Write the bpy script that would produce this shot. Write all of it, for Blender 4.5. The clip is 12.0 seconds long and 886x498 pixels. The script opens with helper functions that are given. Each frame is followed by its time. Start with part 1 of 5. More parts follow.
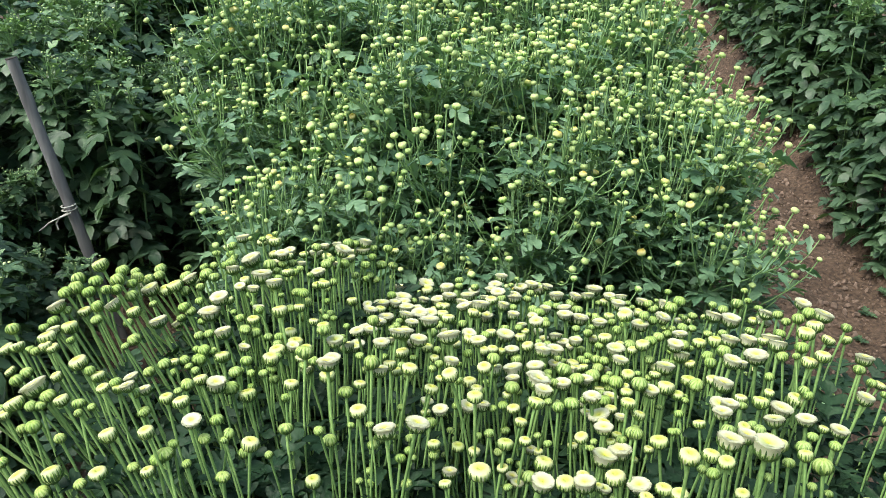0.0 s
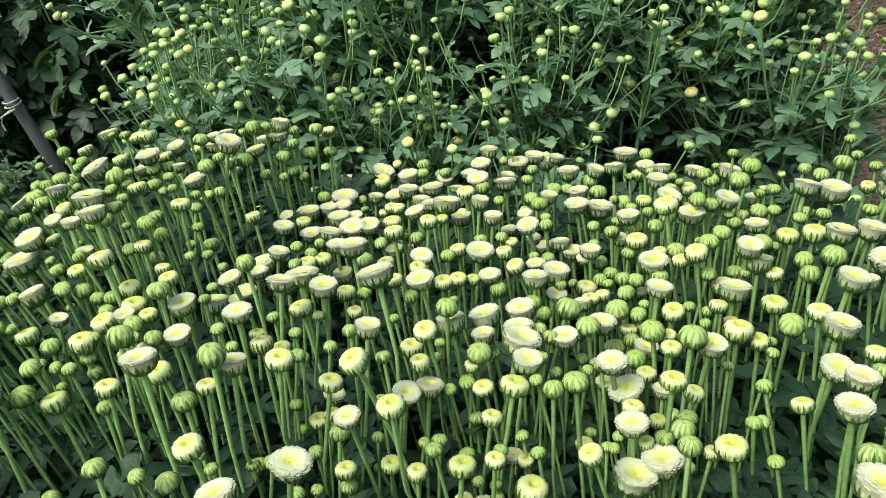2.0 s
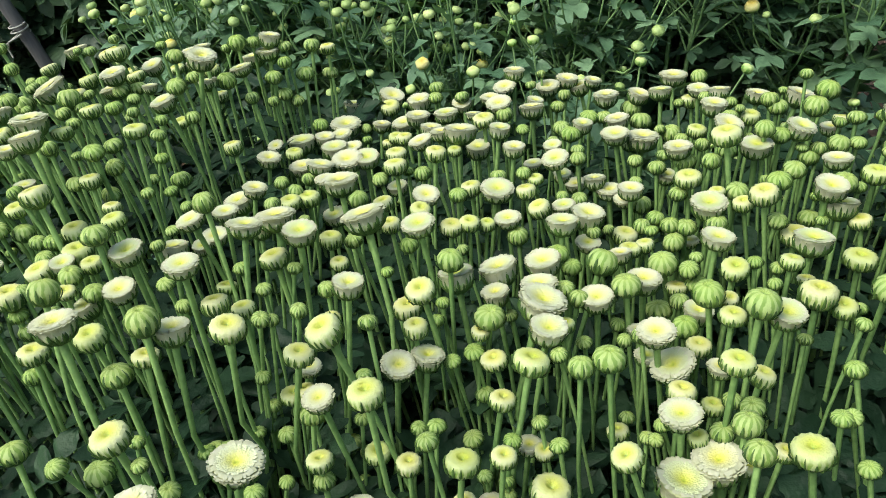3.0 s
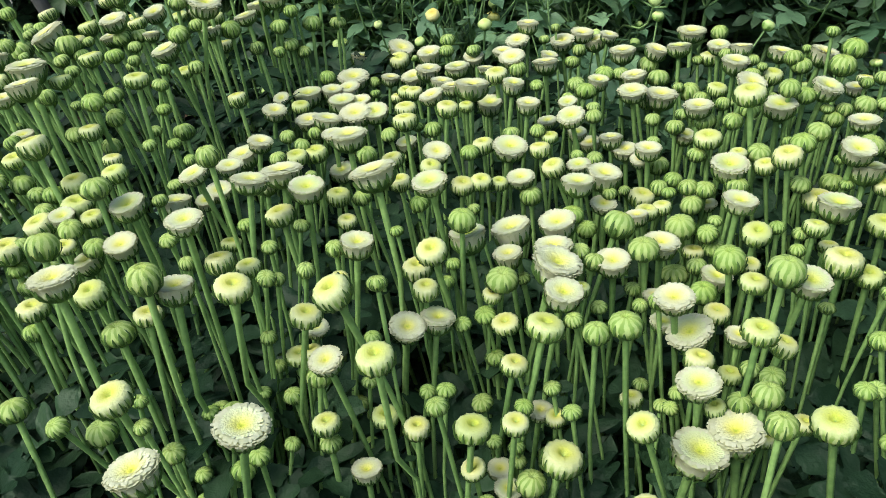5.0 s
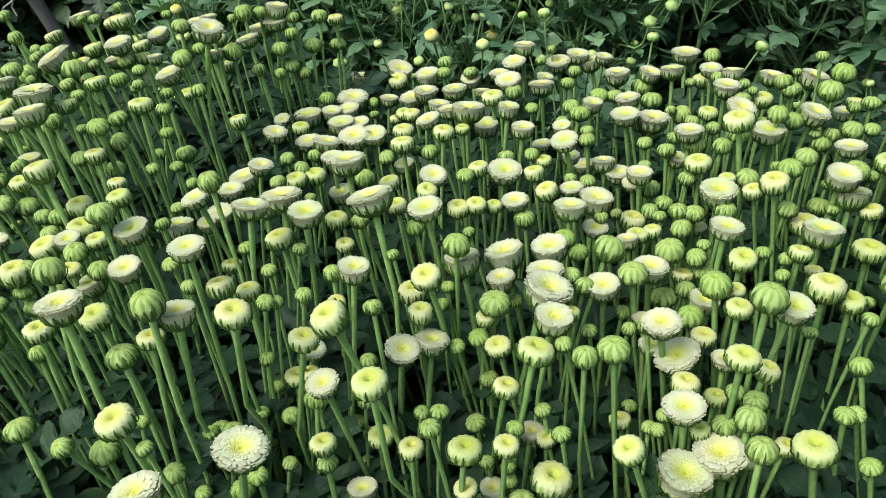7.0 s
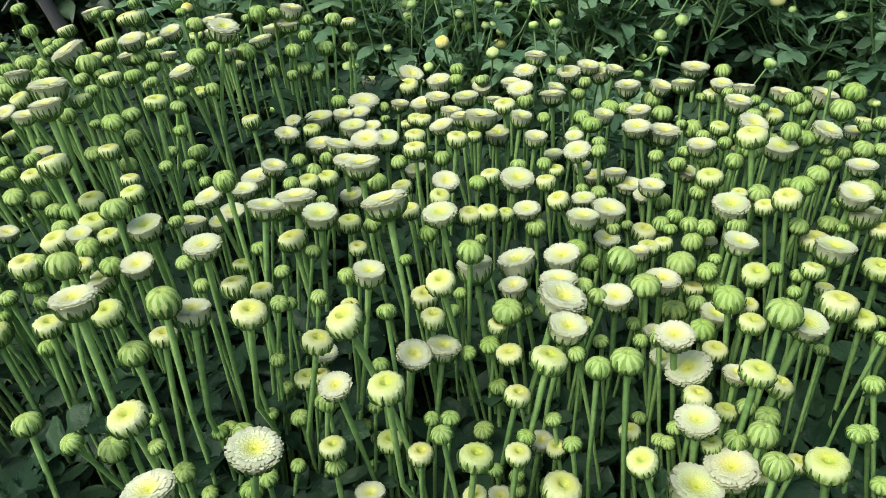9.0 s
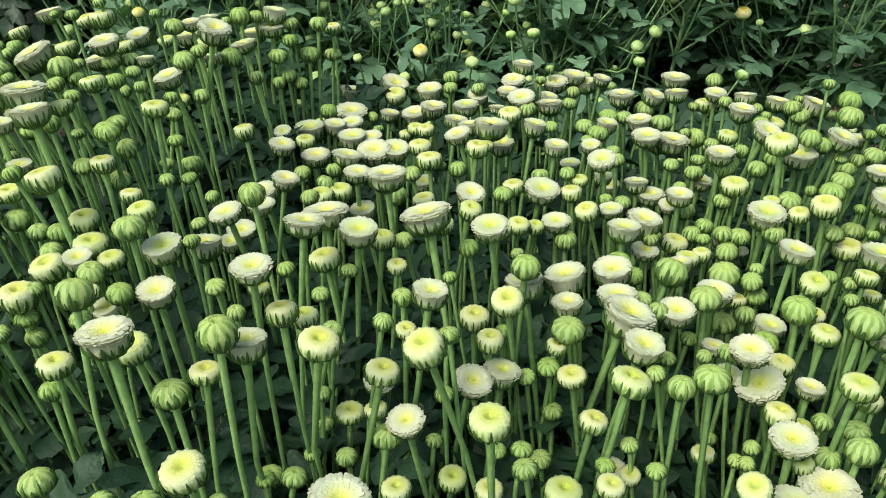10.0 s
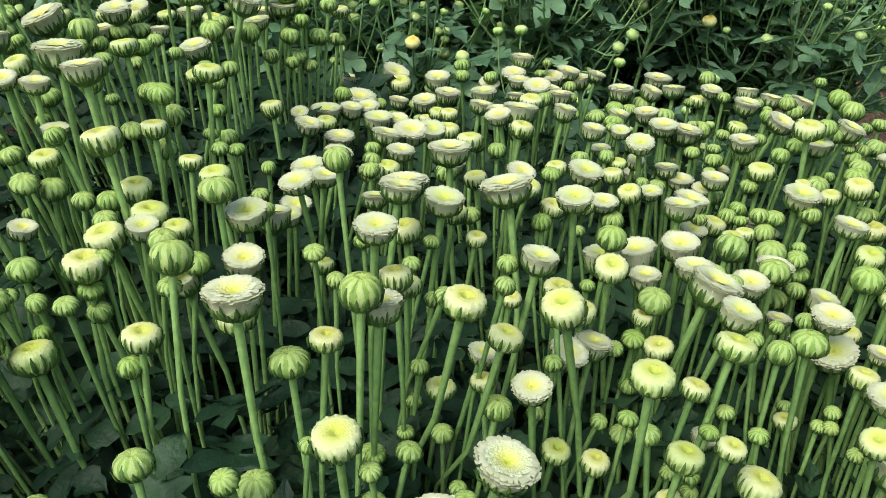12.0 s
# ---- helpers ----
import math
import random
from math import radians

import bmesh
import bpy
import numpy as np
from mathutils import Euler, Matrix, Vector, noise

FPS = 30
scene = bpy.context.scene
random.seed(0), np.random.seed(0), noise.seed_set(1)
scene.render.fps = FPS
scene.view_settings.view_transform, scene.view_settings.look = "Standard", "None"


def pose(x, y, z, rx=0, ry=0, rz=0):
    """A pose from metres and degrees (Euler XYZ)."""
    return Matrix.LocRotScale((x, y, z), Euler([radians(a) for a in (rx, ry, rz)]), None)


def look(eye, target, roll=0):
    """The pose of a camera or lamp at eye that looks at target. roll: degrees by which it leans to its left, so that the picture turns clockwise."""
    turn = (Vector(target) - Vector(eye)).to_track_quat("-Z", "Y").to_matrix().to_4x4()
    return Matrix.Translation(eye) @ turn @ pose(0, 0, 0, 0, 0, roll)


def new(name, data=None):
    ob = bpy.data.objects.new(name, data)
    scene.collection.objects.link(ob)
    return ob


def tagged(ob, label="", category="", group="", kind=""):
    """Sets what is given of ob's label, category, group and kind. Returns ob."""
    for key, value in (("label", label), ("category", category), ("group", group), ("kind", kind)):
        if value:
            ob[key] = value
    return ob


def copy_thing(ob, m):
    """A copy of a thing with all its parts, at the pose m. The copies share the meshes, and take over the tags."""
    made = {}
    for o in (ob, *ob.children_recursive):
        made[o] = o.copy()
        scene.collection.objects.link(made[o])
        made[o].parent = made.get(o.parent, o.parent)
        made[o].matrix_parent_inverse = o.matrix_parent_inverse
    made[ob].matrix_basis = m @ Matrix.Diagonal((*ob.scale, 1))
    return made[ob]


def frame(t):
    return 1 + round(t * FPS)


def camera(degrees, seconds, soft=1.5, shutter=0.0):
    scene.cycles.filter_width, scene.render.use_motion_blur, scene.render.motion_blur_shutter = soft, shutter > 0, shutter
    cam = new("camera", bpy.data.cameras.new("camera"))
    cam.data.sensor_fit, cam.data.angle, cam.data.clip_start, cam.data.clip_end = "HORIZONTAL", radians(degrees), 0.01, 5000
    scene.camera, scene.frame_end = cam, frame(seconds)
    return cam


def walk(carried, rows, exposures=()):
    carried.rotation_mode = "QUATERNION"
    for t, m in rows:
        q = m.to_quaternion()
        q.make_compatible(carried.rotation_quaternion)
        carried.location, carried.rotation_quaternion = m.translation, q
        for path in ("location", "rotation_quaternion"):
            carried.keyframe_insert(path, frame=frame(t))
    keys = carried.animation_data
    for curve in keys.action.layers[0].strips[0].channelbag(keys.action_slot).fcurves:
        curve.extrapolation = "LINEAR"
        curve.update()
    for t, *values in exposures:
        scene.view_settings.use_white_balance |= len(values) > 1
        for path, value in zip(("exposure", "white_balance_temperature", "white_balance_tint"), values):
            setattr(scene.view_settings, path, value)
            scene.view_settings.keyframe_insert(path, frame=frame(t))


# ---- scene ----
cam = camera(60.1, 12.0, soft=0.75)
PATH = [
    (0, (0.009, 0.024, 1.281), (-0.005, 1.843, 0.449), -0.2),
    (0.5, (-0.005, 0.011, 1.311), (0.0, 1.809, 0.435), -0.7),
    (1, (0.009, 0.112, 1.273), (0.007, 1.866, 0.311), -2.8),
    (1.5, (0.05, 0.248, 1.205), (-0.008, 1.944, 0.147), -5.7),
    (2, (0.105, 0.357, 1.144), (-0.062, 1.981, -0.01), -8.4),
    (2.5, (0.099, 0.422, 1.096), (-0.138, 1.986, -0.127), -9.9),
    (3, (0.113, 0.443, 1.083), (-0.153, 1.962, -0.192), -10.3),
    (3.5, (0.106, 0.452, 1.077), (-0.176, 1.939, -0.23), -10.4),
    (5.3, (0.107, 0.455, 1.076), (-0.172, 1.896, -0.283), -10.0),
    (5.5, (0.11, 0.456, 1.078), (-0.17, 1.899, -0.278), -10.0),
    (6, (0.12, 0.458, 1.079), (-0.163, 1.907, -0.27), -10.3),
    (6.5, (0.117, 0.454, 1.081), (-0.166, 1.908, -0.263), -10.2),
    (7, (0.112, 0.452, 1.09), (-0.169, 1.908, -0.252), -9.8),
    (7.2, (0.107, 0.444, 1.098), (-0.173, 1.907, -0.236), -9.6),
    (9, (0.101, 0.451, 1.091), (-0.164, 1.92, -0.24), -7.6),
    (9.5, (0.086, 0.45, 1.097), (-0.108, 1.938, -0.225), -5.9),
    (10, (0.025, 0.473, 1.073), (-0.01, 1.981, -0.241), -3.0),
    (10.5, (-0.045, 0.483, 1.067), (0.072, 2.013, -0.215), -0.5),
    (11, (-0.054, 0.471, 1.071), (0.151, 2.006, -0.196), 1.4),
    (11.5, (-0.056, 0.472, 1.061), (0.175, 2.003, -0.205), 2.5),
    (12, (-0.07, 0.472, 1.047), (0.162, 1.994, -0.23), 3.5),
]
walk(cam, [(t, look(eye, target, roll)) for t, eye, target, roll in PATH],
     exposures=[(0, 0.68, 6500, 4), (1.0, 0.66, 6500, 4), (2.0, 0.47, 6500, 3), (3.0, 0.29, 6500, 2), (6, 0.25, 6500, 0), (12, 0.20, 6500, 0)])

# ---- world and light: soft daylight under a bright, hazy sky ----
world = bpy.data.worlds.new("sky")
scene.world = world
world.use_nodes = True
wn = world.node_tree
sky = wn.nodes.new("ShaderNodeTexSky")
sky.sky_type = "NISHITA"
sky.sun_disc = False
sky.sun_elevation = radians(61)
sky.sun_rotation = radians(241)
sky.air_density, sky.dust_density, sky.ozone_density = 1.6, 4.0, 1.0
wn.links.new(sky.outputs["Color"], wn.nodes["Background"].inputs["Color"])
wn.nodes["Background"].inputs["Strength"].default_value = 0.135

sun = new("sun", bpy.data.lights.new("sun", "SUN"))
sun.data.energy = 2.7
sun.data.angle = radians(40)
sun.data.color = (1.0, 0.98, 0.94)
sun.matrix_world = look((-1.8, -0.7, 3.7), (0, 0.3, 0))


# ---- materials ----
def material(name):
    m = bpy.data.materials.new(name)
    m.use_nodes = True
    return m, m.node_tree.nodes, m.node_tree.links, m.node_tree.nodes["Principled BSDF"]


def ramp(nodes, stops):
    r = nodes.new("ShaderNodeValToRGB")
    e = r.color_ramp.elements
    while len(e) < len(stops):
        e.new(0.5)
    for el, (p, c) in zip(e, stops):
        el.position, el.color = p, (*c, 1)
    return r


def variation(nodes, links):
    """A number from 0 to 1 that differs from object to object and from leaf to leaf."""
    info, geo, add = nodes.new("ShaderNodeObjectInfo"), nodes.new("ShaderNodeNewGeometry"), nodes.new("ShaderNodeMath")
    add.operation = "ADD"
    links.new(info.outputs["Random"], add.inputs[0])
    links.new(geo.outputs["Random Per Island"], add.inputs[1])
    half = nodes.new("ShaderNodeMath")
    half.operation = "FRACT"
    links.new(add.outputs[0], half.inputs[0])
    return half.outputs[0]


def noise_at(nodes, links, scale, detail=3.0, coords="Object"):
    co, n = nodes.new("ShaderNodeTexCoord"), nodes.new("ShaderNodeTexNoise")
    n.inputs["Scale"].default_value, n.inputs["Detail"].default_value = scale, detail
    links.new(co.outputs[coords], n.inputs["Vector"])
    return n.outputs["Fac"]


def mixed(nodes, links, fac, a, b, mode="MIX"):
    x = nodes.new("ShaderNodeMix")
    x.data_type, x.blend_type = "RGBA", mode
    for sock, v in ((0, fac), (6, a), (7, b)):
        if isinstance(v, bpy.types.NodeSocket):
            links.new(v, x.inputs[sock])
        else:
            x.inputs[sock].default_value = v if sock == 0 else (*v, 1)
    return x.outputs[2]


def bumped(nodes, links, bsdf, height, strength, distance):
    b = nodes.new("ShaderNodeBump")
    b.inputs["Strength"].default_value, b.inputs["Distance"].default_value = strength, distance
    links.new(height, b.inputs["Height"])
    links.new(b.outputs[0], bsdf.inputs["Normal"])


def leaf_material(name, dark, light, rough=0.5, through_light=0.18, gloss=0.45):
    m, nodes, links, bsdf = material(name)
    colours = ramp(nodes, [(0.0, dark), (0.55, tuple((a + b) / 2 for a, b in zip(dark, light))), (1.0, light)])
    links.new(variation(nodes, links), colours.inputs[0])
    blotch = noise_at(nodes, links, 45.0, 4.0)
    spots = ramp(nodes, [(0.3, (0.72, 0.74, 0.70)), (0.7, (1.15, 1.12, 1.05))])
    links.new(blotch, spots.inputs[0])
    col = mixed(nodes, links, 1.0, colours.outputs[0], spots.outputs[0], "MULTIPLY")
    links.new(col, bsdf.inputs["Base Color"])
    bsdf.inputs["Roughness"].default_value = rough
    bsdf.inputs["Specular IOR Level"].default_value = gloss
    bumped(nodes, links, bsdf, noise_at(nodes, links, 130.0, 3.0), 0.5, 0.004)
    t, mix = nodes.new("ShaderNodeBsdfTranslucent"), nodes.new("ShaderNodeMixShader")
    links.new(mixed(nodes, links, 1.0, col, (1.3, 1.5, 0.6), "MULTIPLY"), t.inputs["Color"])
    mix.inputs[0].default_value = through_light
    links.new(bsdf.outputs[0], mix.inputs[1])
    links.new(t.outputs[0], mix.inputs[2])
    links.new(mix.outputs[0], nodes["Material Output"].inputs["Surface"])
    return m


def stem_material(name, dark, light):
    m, nodes, links, bsdf = material(name)
    colours = ramp(nodes, [(0.0, dark), (1.0, light)])
    links.new(variation(nodes, links), colours.inputs[0])
    fine = ramp(nodes, [(0.32, (0.80, 0.83, 0.76)), (0.68, (1.14, 1.12, 1.08))])
    links.new(noise_at(nodes, links, 260.0, 2.0), fine.inputs[0])
    links.new(mixed(nodes, links, 1.0, colours.outputs[0], fine.outputs[0], "MULTIPLY"), bsdf.inputs["Base Color"])
    bsdf.inputs["Roughness"].default_value = 0.55
    bumped(nodes, links, bsdf, noise_at(nodes, links, 700.0, 2.0), 0.4, 0.001)
    return m


def floret_material(name, top, side, low, stripes=16, green=(0.20, 0.34, 0.07)):
    """Pigment of a head's florets: by the distance from the middle of the top, and paler green towards the base."""
    m, nodes, links, bsdf = material(name)
    co, parts = nodes.new("ShaderNodeTexCoord"), nodes.new("ShaderNodeSeparateXYZ")
    links.new(co.outputs["Object"], parts.inputs[0])
    flat = nodes.new("ShaderNodeCombineXYZ")
    links.new(parts.outputs[0], flat.inputs[0])
    links.new(parts.outputs[1], flat.inputs[1])
    away = nodes.new("ShaderNodeVectorMath")
    away.operation = "LENGTH"
    links.new(flat.outputs[0], away.inputs[0])
    wob = nodes.new("ShaderNodeMath")
    wob.operation = "MULTIPLY_ADD"
    wob.inputs[1].default_value, wob.inputs[2].default_value = 0.10, -0.05
    links.new(noise_at(nodes, links, 14.0, 3.0), wob.inputs[0])
    r = nodes.new("ShaderNodeMath")
    links.new(away.outputs["Value"], r.inputs[0])
    links.new(wob.outputs[0], r.inputs[1])
    tops = ramp(nodes, top)
    links.new(r.outputs[0], tops.inputs[0])
    rise = ramp(nodes, [(low, (0, 0, 0)), (low + 0.2, (1, 1, 1))])
    z = nodes.new("ShaderNodeMath")
    links.new(parts.outputs[2], z.inputs[0])
    links.new(wob.outputs[0], z.inputs[1])
    links.new(z.outputs[0], rise.inputs[0])
    # florets show as pale and green stripes down the sides
    angle, turns, wave = nodes.new("ShaderNodeMath"), nodes.new("ShaderNodeMath"), nodes.new("ShaderNodeMath")
    angle.operation, turns.operation, wave.operation = "ARCTAN2", "MULTIPLY_ADD", "SINE"
    links.new(parts.outputs[1], angle.inputs[0])
    links.new(parts.outputs[0], angle.inputs[1])
    links.new(angle.outputs[0], turns.inputs[0])
    turns.inputs[1].default_value = stripes
    wob2 = nodes.new("ShaderNodeMath")
    wob2.operation = "MULTIPLY"
    wob2.inputs[1].default_value = 7.0
    links.new(noise_at(nodes, links, 3.0, 2.0), wob2.inputs[0])
    links.new(wob2.outputs[0], turns.inputs[2])
    links.new(turns.outputs[0], wave.inputs[0])
    bands = ramp(nodes, [(0.35, (0, 0, 0)), (0.75, (1, 1, 1))])
    half = nodes.new("ShaderNodeMath")
    half.operation = "MULTIPLY_ADD"
    half.inputs[1].default_value, half.inputs[2].default_value = 0.5, 0.5
    links.new(wave.outputs[0], half.inputs[0])
    links.new(half.outputs[0], bands.inputs[0])
    flank = mixed(nodes, links, bands.outputs[0], side, green)
    col = mixed(nodes, links, rise.outputs[0], flank, tops.outputs[0])
    info = nodes.new("ShaderNodeObjectInfo")
    tint = ramp(nodes, [(0.0, (0.86, 0.94, 0.72)), (0.5, (0.97, 0.99, 0.92)), (1.0, (1.0, 0.98, 0.90))])
    links.new(info.outputs["Random"], tint.inputs[0])
    links.new(mixed(nodes, links, 1.0, col, tint.outputs[0], "MULTIPLY"), bsdf.inputs["Base Color"])
    bsdf.inputs["Roughness"].default_value = 0.62
    bsdf.inputs["Specular IOR Level"].default_value = 0.25
    bsdf.inputs["Subsurface Weight"].default_value = 0.25
    bsdf.inputs["Subsurface Radius"].default_value = (0.003, 0.003, 0.0015)
    fine = nodes.new("ShaderNodeMath")
    fine.operation = "MULTIPLY_ADD"
    fine.inputs[1].default_value = 0.10
    links.new(half.outputs[0], fine.inputs[0])
    cells, place = nodes.new("ShaderNodeTexVoronoi"), nodes.new("ShaderNodeTexCoord")
    cells.inputs["Scale"].default_value = 24.0
    links.new(place.outputs["Object"], cells.inputs["Vector"])
    links.new(cells.outputs["Distance"], fine.inputs[2])
    bumped(nodes, links, bsdf, fine.outputs[0], 0.16, 0.03)
    return m


# front bed: dark green leaves, the shade between the stalks deepened in their colour
LEAF_NEAR = leaf_material("dark_shaded_leaf", (0.013, 0.036, 0.019), (0.036, 0.078, 0.038), 0.50, 0.06, 0.20)
LEAF_FAR = leaf_material("blue_green_leaf", (0.088, 0.178, 0.110), (0.218, 0.350, 0.212), 0.40)
LEAF_SIDE = leaf_material("deep_green_leaf", (0.040, 0.086, 0.049), (0.106, 0.186, 0.100), 0.42)
LEAF_YOUNG = leaf_material("young_green_leaf", (0.095, 0.180, 0.088), (0.200, 0.325, 0.165), 0.42)
STEM_NEAR = stem_material("ribbed_green_stem", (0.152, 0.270, 0.086), (0.262, 0.415, 0.138))
STEM_FAR = stem_material("thin_green_stem", (0.150, 0.262, 0.105), (0.265, 0.415, 0.170))
CALYX = stem_material("green_bracts", (0.042, 0.102, 0.018), (0.112, 0.208, 0.044))
WHITE_TOP = floret_material("white_florets", [(0.0, (0.40, 0.46, 0.06)), (0.06, (0.66, 0.64, 0.12)), (0.15, (0.72, 0.69, 0.25)), (0.26, (0.65, 0.65, 0.38)), (0.38, (0.67, 0.68, 0.51))], (0.66, 0.70, 0.48), 0.30, 22, (0.46, 0.56, 0.24))
YELLOW_TOP = floret_material("yellow_florets", [(0.0, (0.22, 0.34, 0.04)), (0.05, (0.48, 0.51, 0.07)), (0.15, (0.59, 0.59, 0.14)), (0.30, (0.63, 0.63, 0.27)), (0.46, (0.64, 0.66, 0.40))], (0.60, 0.65, 0.36), 0.42, 18, (0.30, 0.43, 0.11))
GREEN_TOP = floret_material("green_florets", [(0.0, (0.24, 0.37, 0.05)), (0.10, (0.45, 0.54, 0.13)), (0.20, (0.42, 0.52, 0.16)), (0.5, (0.34, 0.46, 0.13))], (0.42, 0.52, 0.21), 0.66, 11, (0.22, 0.34, 0.085))
SMALL_BUD = floret_material("small_bud", [(0.0, (0.56, 0.64, 0.20)), (0.25, (0.60, 0.70, 0.32)), (0.5, (0.46, 0.60, 0.25))], (0.32, 0.47, 0.15), 0.34, 6, (0.15, 0.29, 0.06))
RIPE_BUD = floret_material("ripe_bud", [(0.0, (0.62, 0.44, 0.08)), (0.2, (0.78, 0.62, 0.16)), (0.42, (0.76, 0.70, 0.34)), (0.5, (0.60, 0.62, 0.25))], (0.20, 0.32, 0.08), 0.16)
SIDE_BUD = stem_material("side_bud", (0.30, 0.43, 0.14), (0.56, 0.66, 0.28))
TINY_BUD = floret_material("tiny_bud", [(0.0, (0.56, 0.68, 0.36)), (0.5, (0.48, 0.62, 0.30))], (0.28, 0.42, 0.16), 0.1)



def petal_material():
    m, nodes, links, bsdf = material("white_petals")
    tone = ramp(nodes, [(0.0, (0.56, 0.57, 0.37)), (1.0, (0.67, 0.67, 0.51))])
    links.new(variation(nodes, links), tone.inputs[0])
    links.new(tone.outputs[0], bsdf.inputs["Base Color"])
    bsdf.inputs["Roughness"].default_value = 0.6
    t, mix = nodes.new("ShaderNodeBsdfTranslucent"), nodes.new("ShaderNodeMixShader")
    links.new(tone.outputs[0], t.inputs["Color"])
    mix.inputs[0].default_value = 0.26
    links.new(bsdf.outputs[0], mix.inputs[1])
    links.new(t.outputs[0], mix.inputs[2])
    links.new(mix.outputs[0], nodes["Material Output"].inputs["Surface"])
    return m


WHITE_PETAL = petal_material()


def soil_material():
    m, nodes, links, bsdf = material("brown_soil")
    big = ramp(nodes, [(0.3, (0.056, 0.036, 0.025)), (0.55, (0.098, 0.065, 0.046)), (0.75, (0.165, 0.118, 0.086))])
    links.new(noise_at(nodes, links, 3.2, 6.0), big.inputs[0])
    grit = ramp(nodes, [(0.32, (0.45, 0.43, 0.41)), (0.68, (1.5, 1.48, 1.42))])
    links.new(noise_at(nodes, links, 75.0, 5.0), grit.inputs[0])
    links.new(mixed(nodes, links, 1.0, big.outputs[0], grit.outputs[0], "MULTIPLY"), bsdf.inputs["Base Color"])
    bsdf.inputs["Roughness"].default_value = 0.95
    bumped(nodes, links, bsdf, noise_at(nodes, links, 55.0, 6.0), 0.9, 0.02)
    return m


def plain_material(name, dark, light, scale, rough, bump=0.3, stretch=(1, 1, 1)):
    m, nodes, links, bsdf = material(name)
    co, mp, n = nodes.new("ShaderNodeTexCoord"), nodes.new("ShaderNodeMapping"), nodes.new("ShaderNodeTexNoise")
    mp.inputs["Scale"].default_value = stretch
    n.inputs["Scale"].default_value, n.inputs["Detail"].default_value = scale, 5.0
    links.new(co.outputs["Object"], mp.inputs[0])
    links.new(mp.outputs[0], n.inputs["Vector"])
    c = ramp(nodes, [(0.3, dark), (0.7, light)])
    links.new(n.outputs["Fac"], c.inputs[0])
    links.new(c.outputs[0], bsdf.inputs["Base Color"])
    bsdf.inputs["Roughness"].default_value = rough
    bumped(nodes, links, bsdf, n.outputs["Fac"], bump, 0.004)
    return m


SOIL = soil_material()
GREY_WOOD = plain_material("weathered_bamboo", (0.085, 0.082, 0.088), (0.27, 0.262, 0.262), 42, 0.75, 0.6, (1, 1, 0.08))
BROWN_WOOD = plain_material("brown_wood", (0.085, 0.062, 0.048), (0.17, 0.130, 0.10), 30, 0.85, 0.5, (1, 1, 0.08))
DARK_WOOD = plain_material("dark_hollow", (0.03, 0.026, 0.024), (0.05, 0.045, 0.04), 30, 0.9)
TWINE = plain_material("pale_twine", (0.36, 0.36, 0.32), (0.55, 0.55, 0.50), 200, 0.8)
STONE = plain_material("soil_clod", (0.13, 0.085, 0.062), (0.26, 0.19, 0.15), 60, 0.95, 0.6)


# ---- mesh helpers ----
def mesh(name, verts, faces, mats, index=None, smooth=True):
    me = bpy.data.meshes.new(name)
    me.from_pydata([tuple(v) for v in verts], [], faces)
    for m in mats if isinstance(mats, (list, tuple)) else [mats]:
        me.materials.append(m)
    if index is not None:
        me.polygons.foreach_set("material_index", index)
    if smooth:
        me.polygons.foreach_set("use_smooth", [True] * len(me.polygons))
    me.update()
    return me


def part(name, me, parent, m=None, label=""):
    """A mesh as one part under its thing, at the pose m in the parent's own space."""
    ob = new(name, me)
    ob.parent = parent
    if m is not None:
        ob.matrix_basis = m
    return tagged(ob, label)


def thing(name, place, label, category, group="", kind=""):
    ob = new(name)
    ob.empty_display_size = 0.05
    ob.location = place
    return tagged(ob, label, category, group, kind)


def tube(points, radii, sides=6, cap=False, ribs=1.0):
    """A bent tube through the points."""
    pts = [Vector(p) for p in points]
    verts, faces = [], []
    ref = Vector((0.31, 0.95, 0.05))
    for i, p in enumerate(pts):
        d = (pts[min(i + 1, len(pts) - 1)] - pts[max(i - 1, 0)]).normalized()
        a = d.cross(ref).normalized()
        b = d.cross(a)
        for k in range(sides):
            w = 2 * math.pi * k / sides
            verts.append(p + radii[i] * (ribs if k % 2 else 1.0) * (math.cos(w) * a + math.sin(w) * b))
    for i in range(len(pts) - 1):
        for k in range(sides):
            j = (k + 1) % sides
            faces.append((i * sides + k, i * sides + j, (i + 1) * sides + j, (i + 1) * sides + k))
    if cap:
        faces.append(tuple(range((len(pts) - 1) * sides, len(pts) * sides)))
    return verts, faces


def bezier(a, b, c, d, n):
    a, b, c, d = Vector(a), Vector(b), Vector(c), Vector(d)
    return [(1 - t) ** 3 * a + 3 * t * (1 - t) ** 2 * b + 3 * t * t * (1 - t) * c + t ** 3 * d for t in (i / n for i in range(n + 1))]


def joined(pieces):
    """Vertices and faces of several pieces as one list."""
    verts, faces = [], []
    for v, f in pieces:
        n = len(verts)
        verts.extend(v)
        faces.extend(tuple(i + n for i in q) for q in f)
    return verts, faces


def moved(piece, m):
    return [m @ Vector(v) for v in piece[0]], piece[1]


